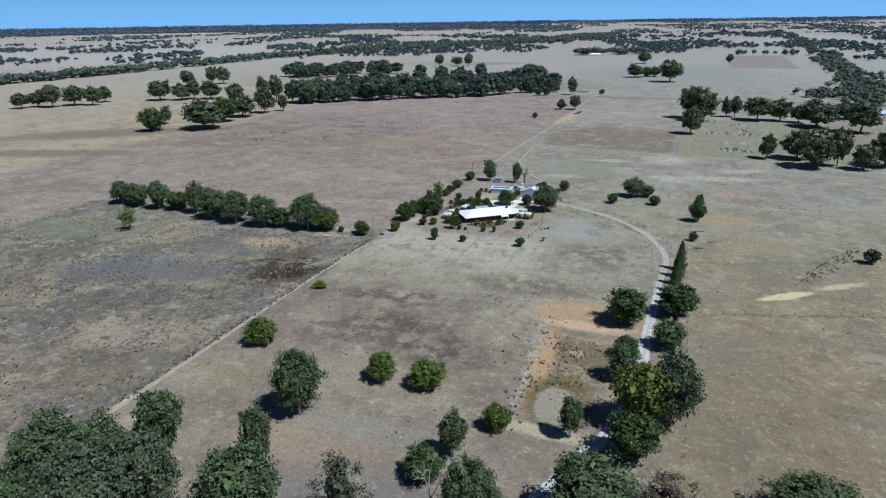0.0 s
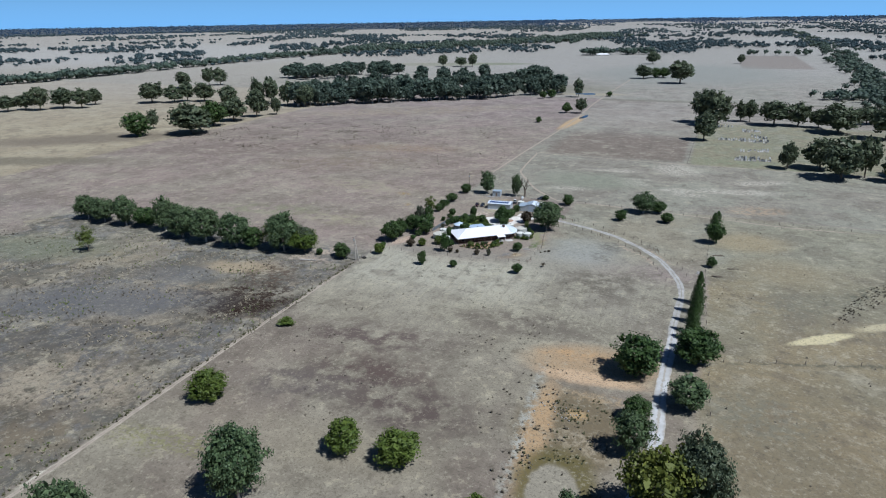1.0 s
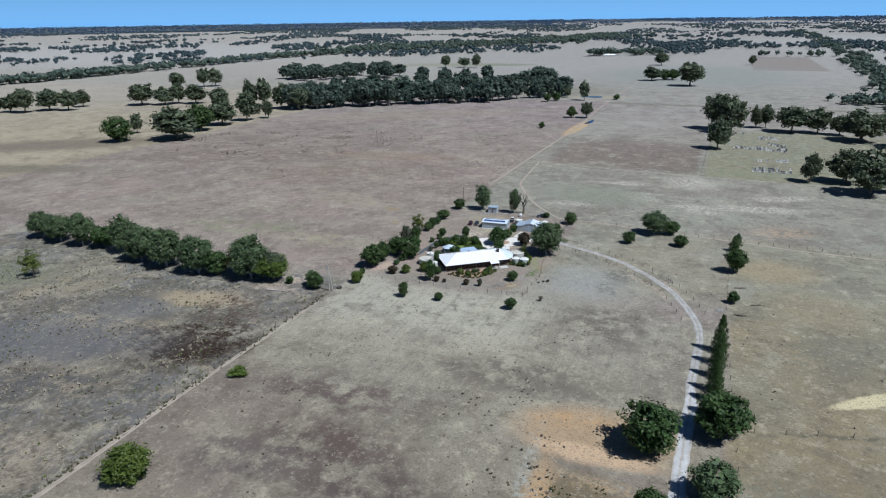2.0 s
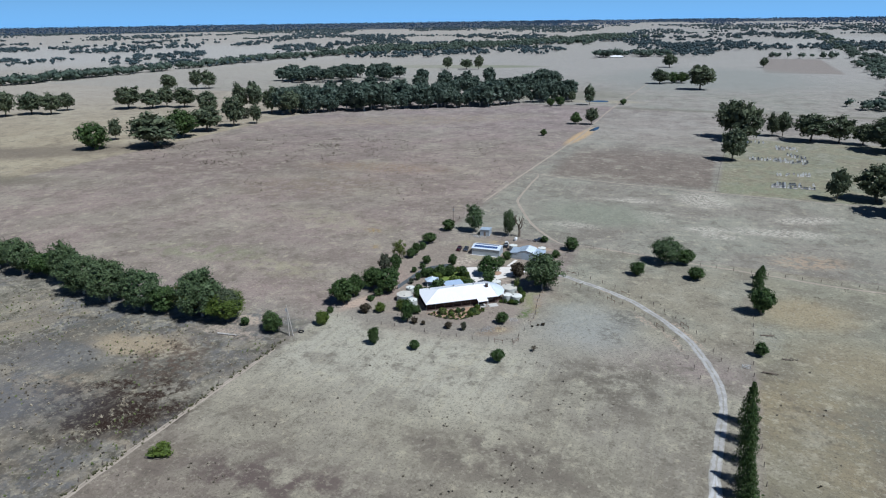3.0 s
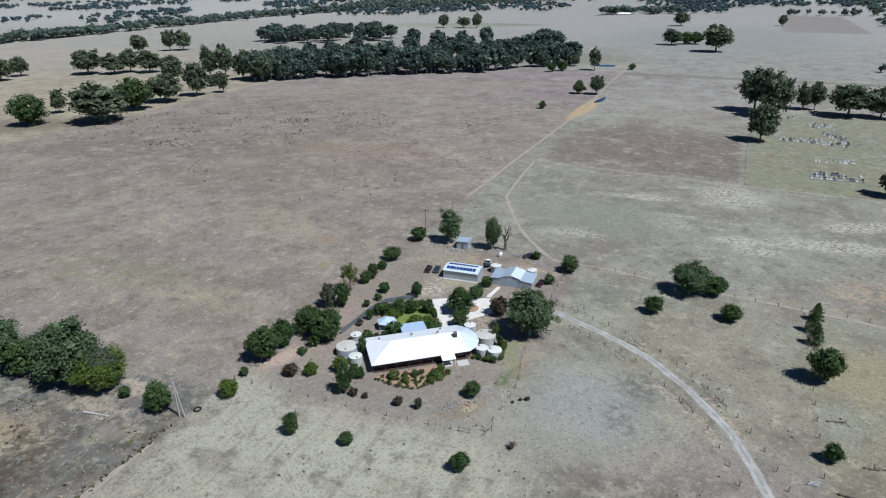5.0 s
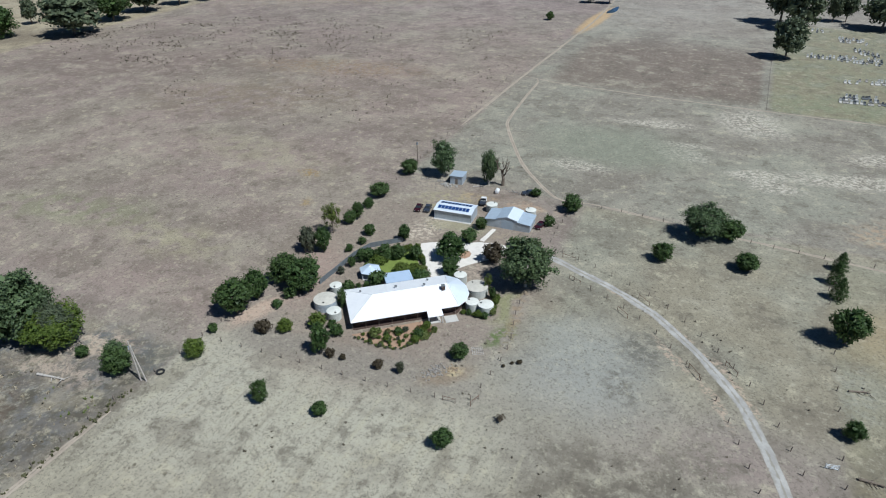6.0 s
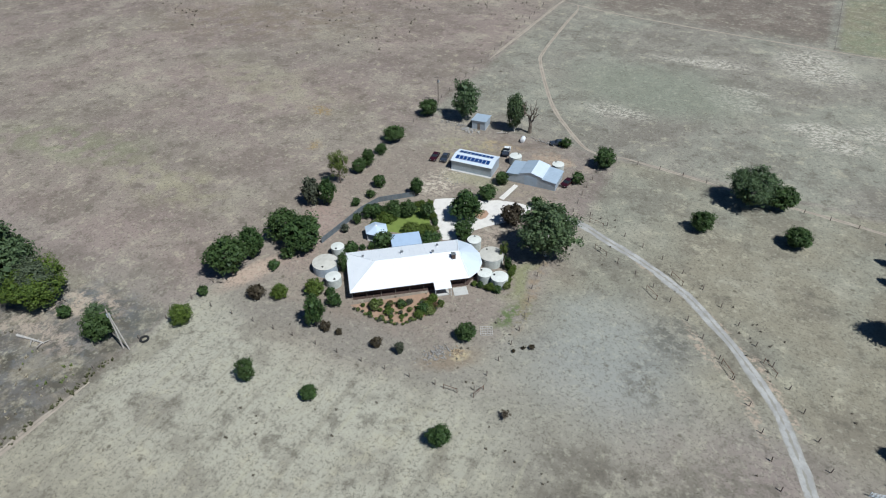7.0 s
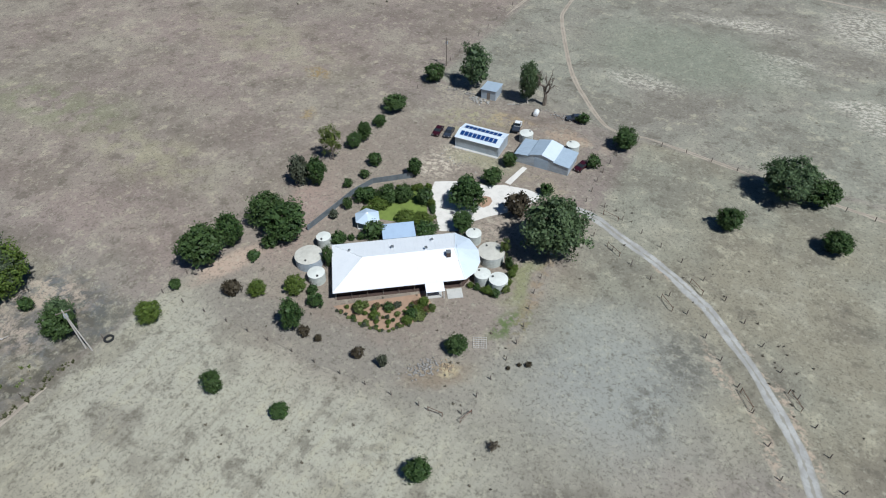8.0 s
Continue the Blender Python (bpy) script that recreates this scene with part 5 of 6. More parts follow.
def fence(points, gap, label, wires=3):
    """Posts set along a line, with wires strung between them."""
    ob = thing("fence", pose(points[0][0], points[0][1], 0), label, "fence")
    base = Vector((*points[0], 0))
    line = spline(points, 1.0) if len(points) > 2 else [Vector((*points[0], 0)).lerp(Vector((*points[1], 0)), k / 200) for k in range(201)]
    spots, run = [line[0]], 0.0
    for a, b in zip(line, line[1:]):
        run += (b - a).length
        if run >= gap:
            spots.append(b)
            run = 0.0
    for p in spots:
        post = new("post", POST)
        post.parent = ob
        post.matrix_basis = Matrix.Translation(p - base) @ pose(0, 0, 0, random.uniform(-4, 4), random.uniform(-4, 4), random.uniform(0, 360))
    for k in range(wires):
        bm = bmesh.new()
        z = 0.35 + 0.35 * k
        for a, b in zip(spots, spots[1:]):
            tube(bm, a - base + Vector((0, 0, z)), b - base + Vector((0, 0, z)), 0.005, 0.005, 3)
        part("wire", bm, WIRE, ob)


def offset(points, d):
    line = spline(points, 6.0)
    return [(p + s * d).to_tuple()[:2] for p, s in zip(line, normals(line))]


DRIVE_BEND = DRIVE_LINE[2:11]
fence(offset(DRIVE_BEND, 4.4), 5.0, "timber post and wire fence along the inner drive edge", 2)
fence(offset(DRIVE_BEND, -4.4), 5.0, "timber post and wire fence along the outer drive edge", 2)
fence([(-134.5, 60), (-134.5, 232)], 6.0, "post and wire boundary fence beside a stock path")
fence([(-132.3, 251.4), (-104.9, 253.0), (-89.7, 253.8), (-74.5, 255.4)], 4.5, "post and wire fence below the homestead garden")
fence([(-68.6, 257.5), (-67.6, 266), (-67.2, 276.2), (-69.7, 287.9), (-70.2, 296.4), (-69.5, 305)], 4.0, "post and wire fence curving round the garden")
fence([(-71.3, 319.5), (-71.9, 330.7), (-71.3, 342)], 4.0, "post and wire fence from the drive to the back track")
fence([(-68.9, 349), (-53.5, 349.4), (-32, 346.4), (-15.6, 344.6), (0, 344), (60, 344)], 5.5, "post and wire paddock fence behind scattered trees")
fence([(-2, 340), (-2.2, 300), (-2.4, 262), (-1.2, 230), (0.6, 190), (2.5, 140), (3, 95)], 6.0, "post and wire fence along the avenue trees")
fence([(-133, 238), (-132.3, 251.4), (-131.5, 300), (-131.2, 340), (-132.5, 385), (-134, 423), (-137, 479)], 6.0, "post and wire fence at the yard's back boundary")
fence([(-19.2, 467), (-18, 560), (-12, 640)], 7.0, "post and wire fence round the burial ground")
fence([(-2.5, 199), (21.5, 206.8), (45.3, 214.5), (90, 229)], 7.0, "post and wire fence across a smooth paddock")


def rail_panel(x, y, turn, label, half=2.1):
    ob = thing("stock_panel", pose(x, y, 0, 0, 0, turn), label, "stock panel")
    for u in (-half, half):
        bm = bmesh.new()
        tube(bm, (u, 0, -0.05), (u, 0, 1.35), 0.06, 0.06, 7)
        part("upright", bm, RUST, ob)
    bm = bmesh.new()
    tube(bm, (-half, 0, 1.15), (half, 0, 1.15), 0.05, 0.05, 6)
    part("rail", bm, RUST, ob)
    bm = bmesh.new()
    tube(bm, (-half, 0, 0.12), (half, 0, 1.1), 0.025, 0.025, 5)
    part("brace", bm, RUST, ob)


for px, py, turn, words in ((-64.6, 316.9, -10, "where the drive leaves the yard"), (-60.4, 307.0, -28, "on the drive's inner side"), (-42.8, 305.0, -38, "on the drive's outer side"), (-46.6, 298.0, -40, "on bare ground inside the bend"),
                            (-22.0, 287.4, -48, "beside the gravel bend"), (-29.0, 283.6, -50, "inside the gravel bend"), (-72.4, 255.4, 5, "at the garden gate"), (-67.6, 257.2, 72, "across the garden gate")):
    rail_panel(px, py, turn, "rusty steel strainer frame " + words, 1.3 if "gate" in words else 1.8)


def garden_screen(a, b, mat, label):
    ob = thing("garden_screen", pose(*a, 0), label, "garden fence")
    d = Vector((b[0] - a[0], b[1] - a[1], 0))
    n = max(2, int(d.length / 1.2))
    turn = math.degrees(math.atan2(d.y, d.x))
    for k in range(n):
        m = pose(d.x * (k + 0.5) / n, d.y * (k + 0.5) / n, 0, 0, 0, turn)
        w = d.length / n / 2 - 0.02
        bm = bmesh.new()
        box(bm, -w, w, -0.03, 0.03, 0.0, 1.5, m)
        part("panel", bm, mat, ob)


for a, b in (((-119.6, 280), (-119.0, 288)), ((-119.0, 288), (-118.6, 295)), ((-118.6, 295), (-117.0, 300.8)), ((-117.0, 300.8), (-110.0, 307.4))):
    garden_screen(a, b, SCREEN, "blue-grey sheet metal garden fence behind the lawn")

# ---- trees and shrubs, one by one ----
plant("gumbig", -71.3, 299.9, 13.8, 13.2, "near the homestead")
plant("dark", -93.8, 304.2, 7.9, 7.9, "near the homestead")
plant("dark", -90.8, 297.0, 4.6, 4.6, "near the homestead")
plant("brown", -83.0, 307.7, 5.6, 5.2, "near the homestead")
plant("shrub", -92.9, 315.0, 4.6, 3.8, "near the homestead")
plant("shrub", -80.3, 317.4, 3.3, 2.6, "near the homestead")
plant("shrub", -92.5, 323.2, 3.4, 3.4, "near the homestead")
plant("shrub", -74.7, 332.6, 3.4, 3.4, "near the homestead")
plant("dark", -71.1, 343.7, 5.9, 5.5, "in a dry paddock")
plant("shrub", -84.1, 349.6, 3.4, 2.5, "in a dry paddock")
plant("gum", -117.6, 351.9, 9.0, 12.7, "in a dry paddock")
plant("dark", -129.4, 349.2, 5.7, 5.3, "in a dry paddock")
plant("gum", -101.1, 351.6, 6.2, 12.2, "in a dry paddock")
plant("dead", -96.7, 352.9, 12.7, 11.8, "in a dry paddock")
plant("dark", -130.3, 330.2, 6.3, 4.5, "in a dry paddock")
plant("dark", -129.9, 322.0, 3.6, 3.0, "in a dry paddock")
plant("dark", -129.1, 314.3, 3.5, 5.3, "near the homestead")
plant("dark", -129.7, 310.7, 3.9, 3.9, "near the homestead")
plant("light", -130.9, 303.7, 6.0, 9.8, "near the homestead")
plant("dark", -127.6, 293.8, 4.1, 8.0, "near the homestead")
plant("grey", -131.5, 292.3, 5.4, 7.9, "near the homestead")
plant("shrub", -120.7, 307.1, 3.2, 3.2, "near the homestead")
plant("shrub", -119.9, 301.7, 2.3, 2.3, "near the homestead")
plant("dark", -109.8, 307.9, 3.3, 5.3, "near the homestead")
plant("shrub", -121.2, 296.8, 2.3, 2.1, "near the homestead")
plant("dark", -115.7, 294.2, 3.5, 3.5, "near the homestead")
plant("grey", -117.2, 286.3, 2.1, 2.1, "near the homestead")
plant("shrub", -116.5, 290.4, 2.0, 3.0, "near the homestead")
plant("dark", -128.5, 277.6, 7.6, 7.6, "near the homestead")
plant("dark", -121.4, 276.3, 8.9, 8.9, "near the homestead")
plant("dark", -130.2, 268.6, 5.3, 8.5, "in a dry paddock")
plant("dark", -131.1, 261.9, 9.1, 9.1, "in a dry paddock")
plant("shrub", -123.1, 272.2, 3.1, 3.1, "near the homestead")
plant("shrub", -123.6, 267.8, 2.9, 1.7, "near the homestead")
plant("shrub", -131.2, 253.7, 2.2, 2.2, "in a dry paddock")
plant("bright", -128.7, 245.5, 4.6, 4.6, "in a dry paddock")
plant("brown", -120.4, 258.4, 3.8, 3.1, "in a dry paddock")
plant("bright", -116.0, 260.8, 3.4, 3.4, "near the homestead")
plant("bright", -109.9, 264.9, 3.9, 3.9, "near the homestead")
plant("shrub", -107.0, 266.3, 2.1, 2.1, "near the homestead")
plant("dark", -104.2, 257.5, 4.1, 8.3, "near the homestead")
plant("shrub", -104.3, 264.1, 3.0, 3.0, "near the homestead")
plant("brown", -101.6, 257.4, 2.3, 2.1, "near the homestead")
plant("brown", -98.6, 257.6, 1.4, 1.4, "near the homestead")
plant("brown", -90.2, 258.4, 2.3, 2.3, "near the homestead")
plant("grey", -85.2, 258.9, 1.8, 3.2, "near the homestead")
plant("dark", -75.7, 268.2, 3.8, 3.8, "near the homestead")
plant("dark", -106.6, 240.2, 3.4, 5.6, "in a dry paddock")
plant("dark", -94.1, 242.1, 3.0, 3.0, "in a dry paddock")
plant("dark", -68.9, 244.6, 4.0, 4.0, "in a dry paddock")
plant("dry", -61.2, 254.5, 2.2, 1.8, "in a dry paddock")
plant("dark", -139.8, 234.9, 6.0, 6.6, "in a dry paddock")
plant("shrub", -151.5, 235.4, 2.7, 2.7, "in a paddock tree row")
plant("greenbig", -159.5, 235.9, 13.1, 9.4, "in a paddock tree row")
plant("gumbig", -169.1, 235.0, 15.8, 16.1, "in a paddock tree row")
plant("gumbig", -33.2, 342.4, 12.6, 10.4, "in a dry paddock")
plant("dark", -26.3, 344.6, 7.2, 6.0, "in a dry paddock")
plant("dark", -41.6, 326.0, 5.6, 5.2, "in a dry paddock")
plant("dark", -21.2, 329.7, 5.8, 4.9, "in a dry paddock")
plant("cypress", 0.9, 339.3, 4.4, 5.4, "beside the drive")
plant("cypress", -0.6, 331.7, 4.2, 6.6, "beside the drive")
plant("cypress", -0.3, 324.6, 4.5, 6.3, "beside the drive")
plant("dark", 0.0, 306.5, 7.6, 9.4, "in a dry paddock")
plant("dark", -0.6, 276.7, 3.8, 4.4, "in a dry paddock")
plant("cypress", -4.2, 239.5, 5.2, 11.7, "beside the drive")
plant("cypress", -4.3, 231.9, 5.1, 10.5, "beside the drive")
plant("cypress", -4.7, 224.2, 4.9, 10.1, "beside the drive")
plant("cypress", -4.9, 216.9, 4.7, 9.8, "beside the drive")
plant("cypress", -4.7, 211.7, 5.5, 9.0, "beside the drive")
plant("cypress", -4.8, 205.1, 5.5, 8.8, "beside the drive")
plant("dark", -3.0, 196.9, 11.9, 10.8, "beside the drive")
plant("dark", -17.3, 185.1, 13.0, 11.7, "beside the drive")
plant("gum", -4.0, 174.0, 10.2, 8.3, "beside the drive")
plant("dark", -15.2, 164.0, 6.5, 6.5, "beside the drive")
plant("gum", -14.5, 150.7, 9.0, 10.9, "beside the drive")
plant("yellow", -7.5, 130.5, 14.9, 16.2, "over gravel")
plant("dark", -8.0, 118.2, 11.3, 11.3, "beside the drive")
plant("gumbigdark", -0.9, 133.7, 12.4, 19.4, "beside the drive")
plant("slim", -22.2, 120.8, 5.5, 10.4, "beside the drive")
plant("bright", -38.8, 117.9, 6.6, 6.6, "in a dry paddock")
plant("bright", -74.8, 127.9, 7.8, 7.8, "in a dry paddock")
plant("bright", -61.7, 129.2, 10.0, 7.2, "in a dry paddock")
plant("gumbig", -86.6, 106.3, 12.4, 17.5, "in a dry paddock")
plant("bright", -118.4, 133.4, 9.3, 8.2, "in a dry paddock")
plant("low", -125.6, 176.4, 5.6, 2.2, "in a dry paddock")
plant("gum", -108.7, 84.5, 11.2, 14.3, "in a dry paddock")
plant("slim", -82.7, 85.3, 6.7, 15.6, "in a dry paddock")
plant("slim", -45.1, 104.9, 6.8, 11.5, "in a dry paddock")
plant("dark", -48.2, 96.0, 8.8, 7.8, "in a dry paddock")
plant("gumbig", -114.6, 63.7, 16.6, 19.4, "in a dry paddock")
plant("gum", -106.1, 68.4, 11.1, 18.3, "in a dry paddock")
plant("gumbigdark", -92.1, 62.7, 16.1, 21.8, "in a dry paddock")
plant("gumbigdark", -97.5, 57.9, 18.8, 20.6, "in a dry paddock")
plant("gumbig", -115.9, 54.7, 11.7, 13.6, "in a dry paddock")
plant("gumbig", -73.0, 67.9, 16.3, 20.0, "in a dry paddock")
plant("greygum", -57.2, 76.8, 12.0, 17.5, "in a dry paddock")
plant("gumbig", -33.6, 84.6, 11.8, 16.8, "in a dry paddock")
plant("gumbig", -13.0, 92.6, 18.3, 16.7, "beside the drive")
plant("dry", 0.8, 101.9, 11.6, 9.5, "beside the drive")
plant("gumbig", 26.4, 108.3, 18.1, 10.2, "in a dry paddock")
plant("deadwhite", -41.5, 84.1, 7.1, 17.5, "in a dry paddock")
plant("deadwhite", -54.7, 82.5, 3.6, 9.9, "in a dry paddock")
plant("deadwhite", 13.8, 105.6, 5.0, 13.0, "in a dry paddock")
plant("gumbig", -290.6, 239.0, 12.4, 11.9, "in a paddock tree row")
plant("gumbig", -277.7, 237.8, 13.2, 12.3, "in a paddock tree row")
plant("gum", -262.6, 237.1, 12.1, 14.8, "in a paddock tree row")
plant("dark", -252.1, 239.8, 11.6, 9.3, "in a paddock tree row")
plant("gum", -237.7, 237.4, 10.5, 15.9, "in a paddock tree row")
plant("gumbig", -223.1, 233.0, 15.2, 15.0, "in a paddock tree row")
plant("gumbig", -208.3, 231.5, 15.3, 15.5, "in a paddock tree row")
plant("gumbig", -191.4, 231.2, 14.8, 15.3, "in a paddock tree row")
plant("dark", -183.1, 232.5, 10.0, 9.2, "in a paddock tree row")
plant("light", -172.7, 235.7, 15.1, 13.0, "in a paddock tree row")
plant("gumbigdark", -159.1, 236.1, 8.9, 10.9, "in a paddock tree row")
plant("gum", -142.4, 236.8, 5.4, 6.0, "in a dry paddock")
plant("light", -248.1, 203.9, 9.5, 11.4, "in a dry paddock")
plant("dark", -464.2, 431.4, 21.6, 20.6, "in a dry paddock")
plant("gumdark", -483.3, 467.3, 11.3, 17.5, "in a dry paddock")
plant("gumdark", -428.3, 456.8, 40.7, 26.8, "in a dry paddock")
plant("dark", -439.0, 496.9, 24.9, 23.4, "in a dry paddock")
plant("gumdark", -443.6, 529.6, 28.7, 21.7, "in a dry paddock")
plant("gumdark", -439.3, 560.2, 21.5, 27.0, "in a dry paddock")
plant("gumdark", -429.4, 579.9, 12.0, 17.0, "in a dry paddock")
plant("gumdark", -643.3, 619.8, 31.8, 24.6, "in a dry paddock")
plant("gumdark", -619.4, 631.1, 25.8, 20.8, "in a dry paddock")
plant("gumdark", -613.1, 646.3, 18.9, 23.9, "in a dry paddock")
plant("gumdark", -590.2, 651.0, 26.2, 22.7, "in a dry paddock")
plant("gumdark", -749.6, 782.3, 24.4, 21.8, "in a dry paddock")
plant("gumdark", -731.0, 815.9, 20.2, 27.3, "in a dry paddock")
plant("gumdark", -720.4, 828.4, 23.8, 26.4, "in a dry paddock")
plant("gumdark", -517.6, 610.3, 22.8, 24.7, "in a dry paddock")
plant("gumdark", -505.0, 646.7, 17.1, 30.0, "in a dry paddock")
plant("gumdark", -490.5, 652.5, 18.8, 30.0, "in a dry paddock")
plant("dark", -145.2, 677.5, 10.6, 10.6, "in a dry paddock")
plant("gumdark", -131.1, 678.8, 12.6, 15.2, "in a dry paddock")
plant("gumdark", -161.3, 814.4, 11.9, 22.7, "in a dry paddock")
plant("dark", -199.0, 791.6, 8.6, 8.6, "in a dry paddock")
plant("dark", -190.4, 799.4, 10.5, 9.9, "in a dry paddock")
plant("gumdark", -186.8, 838.8, 10.4, 11.8, "in a dry paddock")
plant("shrub", -127.2, 830.4, 7.0, 6.4, "in a dry paddock")
plant("gumdark", -115.0, 1081.6, 27.4, 20.5, "in a dry paddock")
plant("dark", -98.6, 1096.9, 16.5, 15.6, "in a dry paddock")
plant("dark", -86.6, 1100.2, 19.1, 15.6, "in a dry paddock")
plant("gumdark", -57.6, 1013.6, 38.8, 30.0, "in a dry paddock")
plant("gumdark", -15.3, 649.5, 24.9, 30.0, "near the burial ground")
plant("gumdark", -3.6, 630.6, 23.1, 30.0, "near the burial ground")
plant("gumdark", -12.0, 558.1, 17.9, 21.5, "near the burial ground")
plant("gumdark", 15.7, 666.3, 10.7, 18.6, "near the burial ground")
plant("gumdark", 23.3, 668.7, 11.7, 18.7, "near the burial ground")
plant("gumdark", 41.6, 651.1, 28.0, 21.2, "near the burial ground")
plant("gumdark", 60.7, 652.7, 21.5, 20.6, "near the burial ground")
plant("gumdark", 75.8, 648.6, 16.5, 15.9, "near the burial ground")
plant("gumdark", 87.2, 624.7, 32.5, 23.2, "near the burial ground")
plant("gumdark", 116.3, 682.5, 23.1, 14.2, "near the burial ground")
plant("gumdark", 115.5, 602.3, 28.3, 26.0, "near the burial ground")
plant("gumdark", 39.4, 470.9, 12.1, 16.9, "near the burial ground")
plant("gumdark", 58.1, 475.9, 22.3, 19.6, "near the burial ground")
plant("gumdark", 65.9, 451.0, 24.9, 23.7, "near the burial ground")
plant("gumdark", 79.3, 459.7, 14.9, 23.1, "near the burial ground")
plant("gumdark", 92.3, 452.7, 15.6, 16.0, "near the burial ground")
plant("gumdark", 106.5, 467.2, 24.0, 24.0, "near the burial ground")
plant("grey", 64.3, 271.7, 6.1, 6.1, "in a dry paddock")
plant("gumdark", -132.8, 1409.4, 28.6, 24.0, "in a dry paddock")
plant("gumdark", 29.0, 1449.6, 15.3, 17.7, "in a dry paddock")
plant("gumdark", -527.5, 1262.3, 22.1, 22.1, "in a dry paddock")
plant("gumdark", -492.9, 1273.2, 26.5, 18.7, "in a dry paddock")
plant("gumdark", -468.1, 1274.9, 18.6, 26.3, "in a dry paddock")
plant("gumdark", -745.8, 508.7, 21.0, 17.7, "in a dry paddock")
plant("gumdark", -739.8, 525.7, 21.1, 19.5, "in a dry paddock")
plant("gumdark", -718.3, 527.8, 24.7, 25.5, "in a dry paddock")
plant("gumdark", -708.5, 550.1, 27.3, 23.2, "in a dry paddock")
plant("gumdark", -687.4, 557.1, 23.0, 23.0, "in a dry paddock")
plant("gumdark", -699.9, 585.3, 18.8, 19.6, "in a dry paddock")
plant("gumdark", -461.5, 643.5, 18.2, 27.3, "in a dry paddock")
plant("gumdark", -436.2, 642.2, 23.6, 23.6, "in a dry paddock")
plant("grey", -462.6, 604.3, 10.5, 10.5, "in a dry paddock")
plant("shrub", -156.0, 607.5, 5.4, 5.4, "in a dry paddock")
plant("shrub", -105.9, 285.7, 4.2, 3.8, "near the homestead")
plant("shrub", -97.1, 292.4, 4.8, 2.3, "near the homestead")
plant("shrub", -111.2, 280.2, 3.5, 2.8, "near the homestead")
plant("dark", -110.0, 296.9, 4.9, 4.7, "near the homestead")
plant("dark", -107.0, 299.0, 4.1, 4.1, "near the homestead")
plant("bright", -102.9, 293.3, 4.1, 2.4, "near the homestead")
plant("bright", -99.7, 294.9, 4.3, 2.0, "near the homestead")
plant("shrub", -102.7, 300.8, 3.6, 3.6, "near the homestead")
plant("shrub", -108.9, 273.9, 2.1, 5.4, "near the homestead")
plant("light", -78.9, 293.7, 2.3, 5.6, "near the homestead")
plant("shrub", -77.0, 291.5, 1.8, 3.2, "near the homestead")
plant("shrub", -113.7, 294.9, 3.6, 3.6, "near the homestead")
plant("bright", -110.7, 294.6, 4.5, 2.5, "near the homestead")

# ---- loose things ----
def stone_mesh(rng):
    v, f = BALL[1]
    v = v * (0.75 + 0.45 * rng.random((len(v), 1))) * np.array([0.5, 0.42, 0.3]) + np.array([0, 0, 0.2])
    return mesh_of("stone", v, f)


def heap(x, y, rx, ry, count, size, material, label, name="rubble_heap", turn=0):
    """A heap of broken stones and scraps: each stone is a part."""
    rng = np.random.default_rng(int(abs(x * 13 + y * 7)))
    ob = thing(name, pose(x, y, 0, 0, 0, turn), label, "rubble")
    forms = [stone_mesh(rng) for _ in range(3)]
    for mesh in forms:
        mesh.materials.append(material)
    for k in range(count):
        u, v = rng.normal(size=2) * 0.45
        piece = new("stone", forms[k % 3])
        piece.parent = ob
        s = size * (0.5 + rng.random())
        up = max(0, 0.25 * size * (1 - math.hypot(u, v) * 1.4))
        piece.matrix_basis = pose(u * rx, v * ry, up - 0.03, rng.normal() * 12, rng.normal() * 12, rng.random() * 360) @ Matrix.Scale(s, 4)


heap(-79.0, 262.0, 4.0, 1.9, 150, 0.38, RUBBLE, "heap of broken rocks and dead branches on bare soil", turn=55)
heap(-75.6, 264.6, 2.2, 1.4, 50, 0.34, CLAY, "mound of tan clay clods beside a rock heap", turn=40)
heap(-113.3, 346.2, 3.4, 1.8, 60, 0.6, STONE, "jumble of pale scrap stacked by a hut")
heap(-119.5, 347.6, 8, 1.8, 60, 0.45, RUBBLE, "strewn pale rubble in the shade of a tree")
heap(-90.5, 349.6, 6, 1.6, 70, 0.42, RUBBLE, "row of pale rubble and scrap behind the sheds")
heap(-105.5, 318.5, 7, 3, 40, 0.30, STONE, "scattered pale stones on bare yard soil")
heap(-32.0, 161, 9, 6, 40, 0.42, STONE, "scattered pale stones in a dry dam")


def lattice(x, y, turn, label):
    """A square of crossed battens lying on the ground."""
    ob = thing("lattice_panel", pose(x, y, 0, 0, 0, turn), label, "lattice panel")
    for k in range(6):
        for axis in (0, 1):
            u = -1.2 + 0.48 * k
            bm = bmesh.new()
            if axis:
                box(bm, u - 0.05, u + 0.05, -1.25, 1.25, 0.10, 0.16)
            else:
                box(bm, -1.25, 1.25, u - 0.05, u + 0.05, 0.02, 0.10)
            part("batten", bm, PALE_BARK, ob)


lattice(-73.0, 272.0, 28, "pale timber lattice panel lying on dry ground")


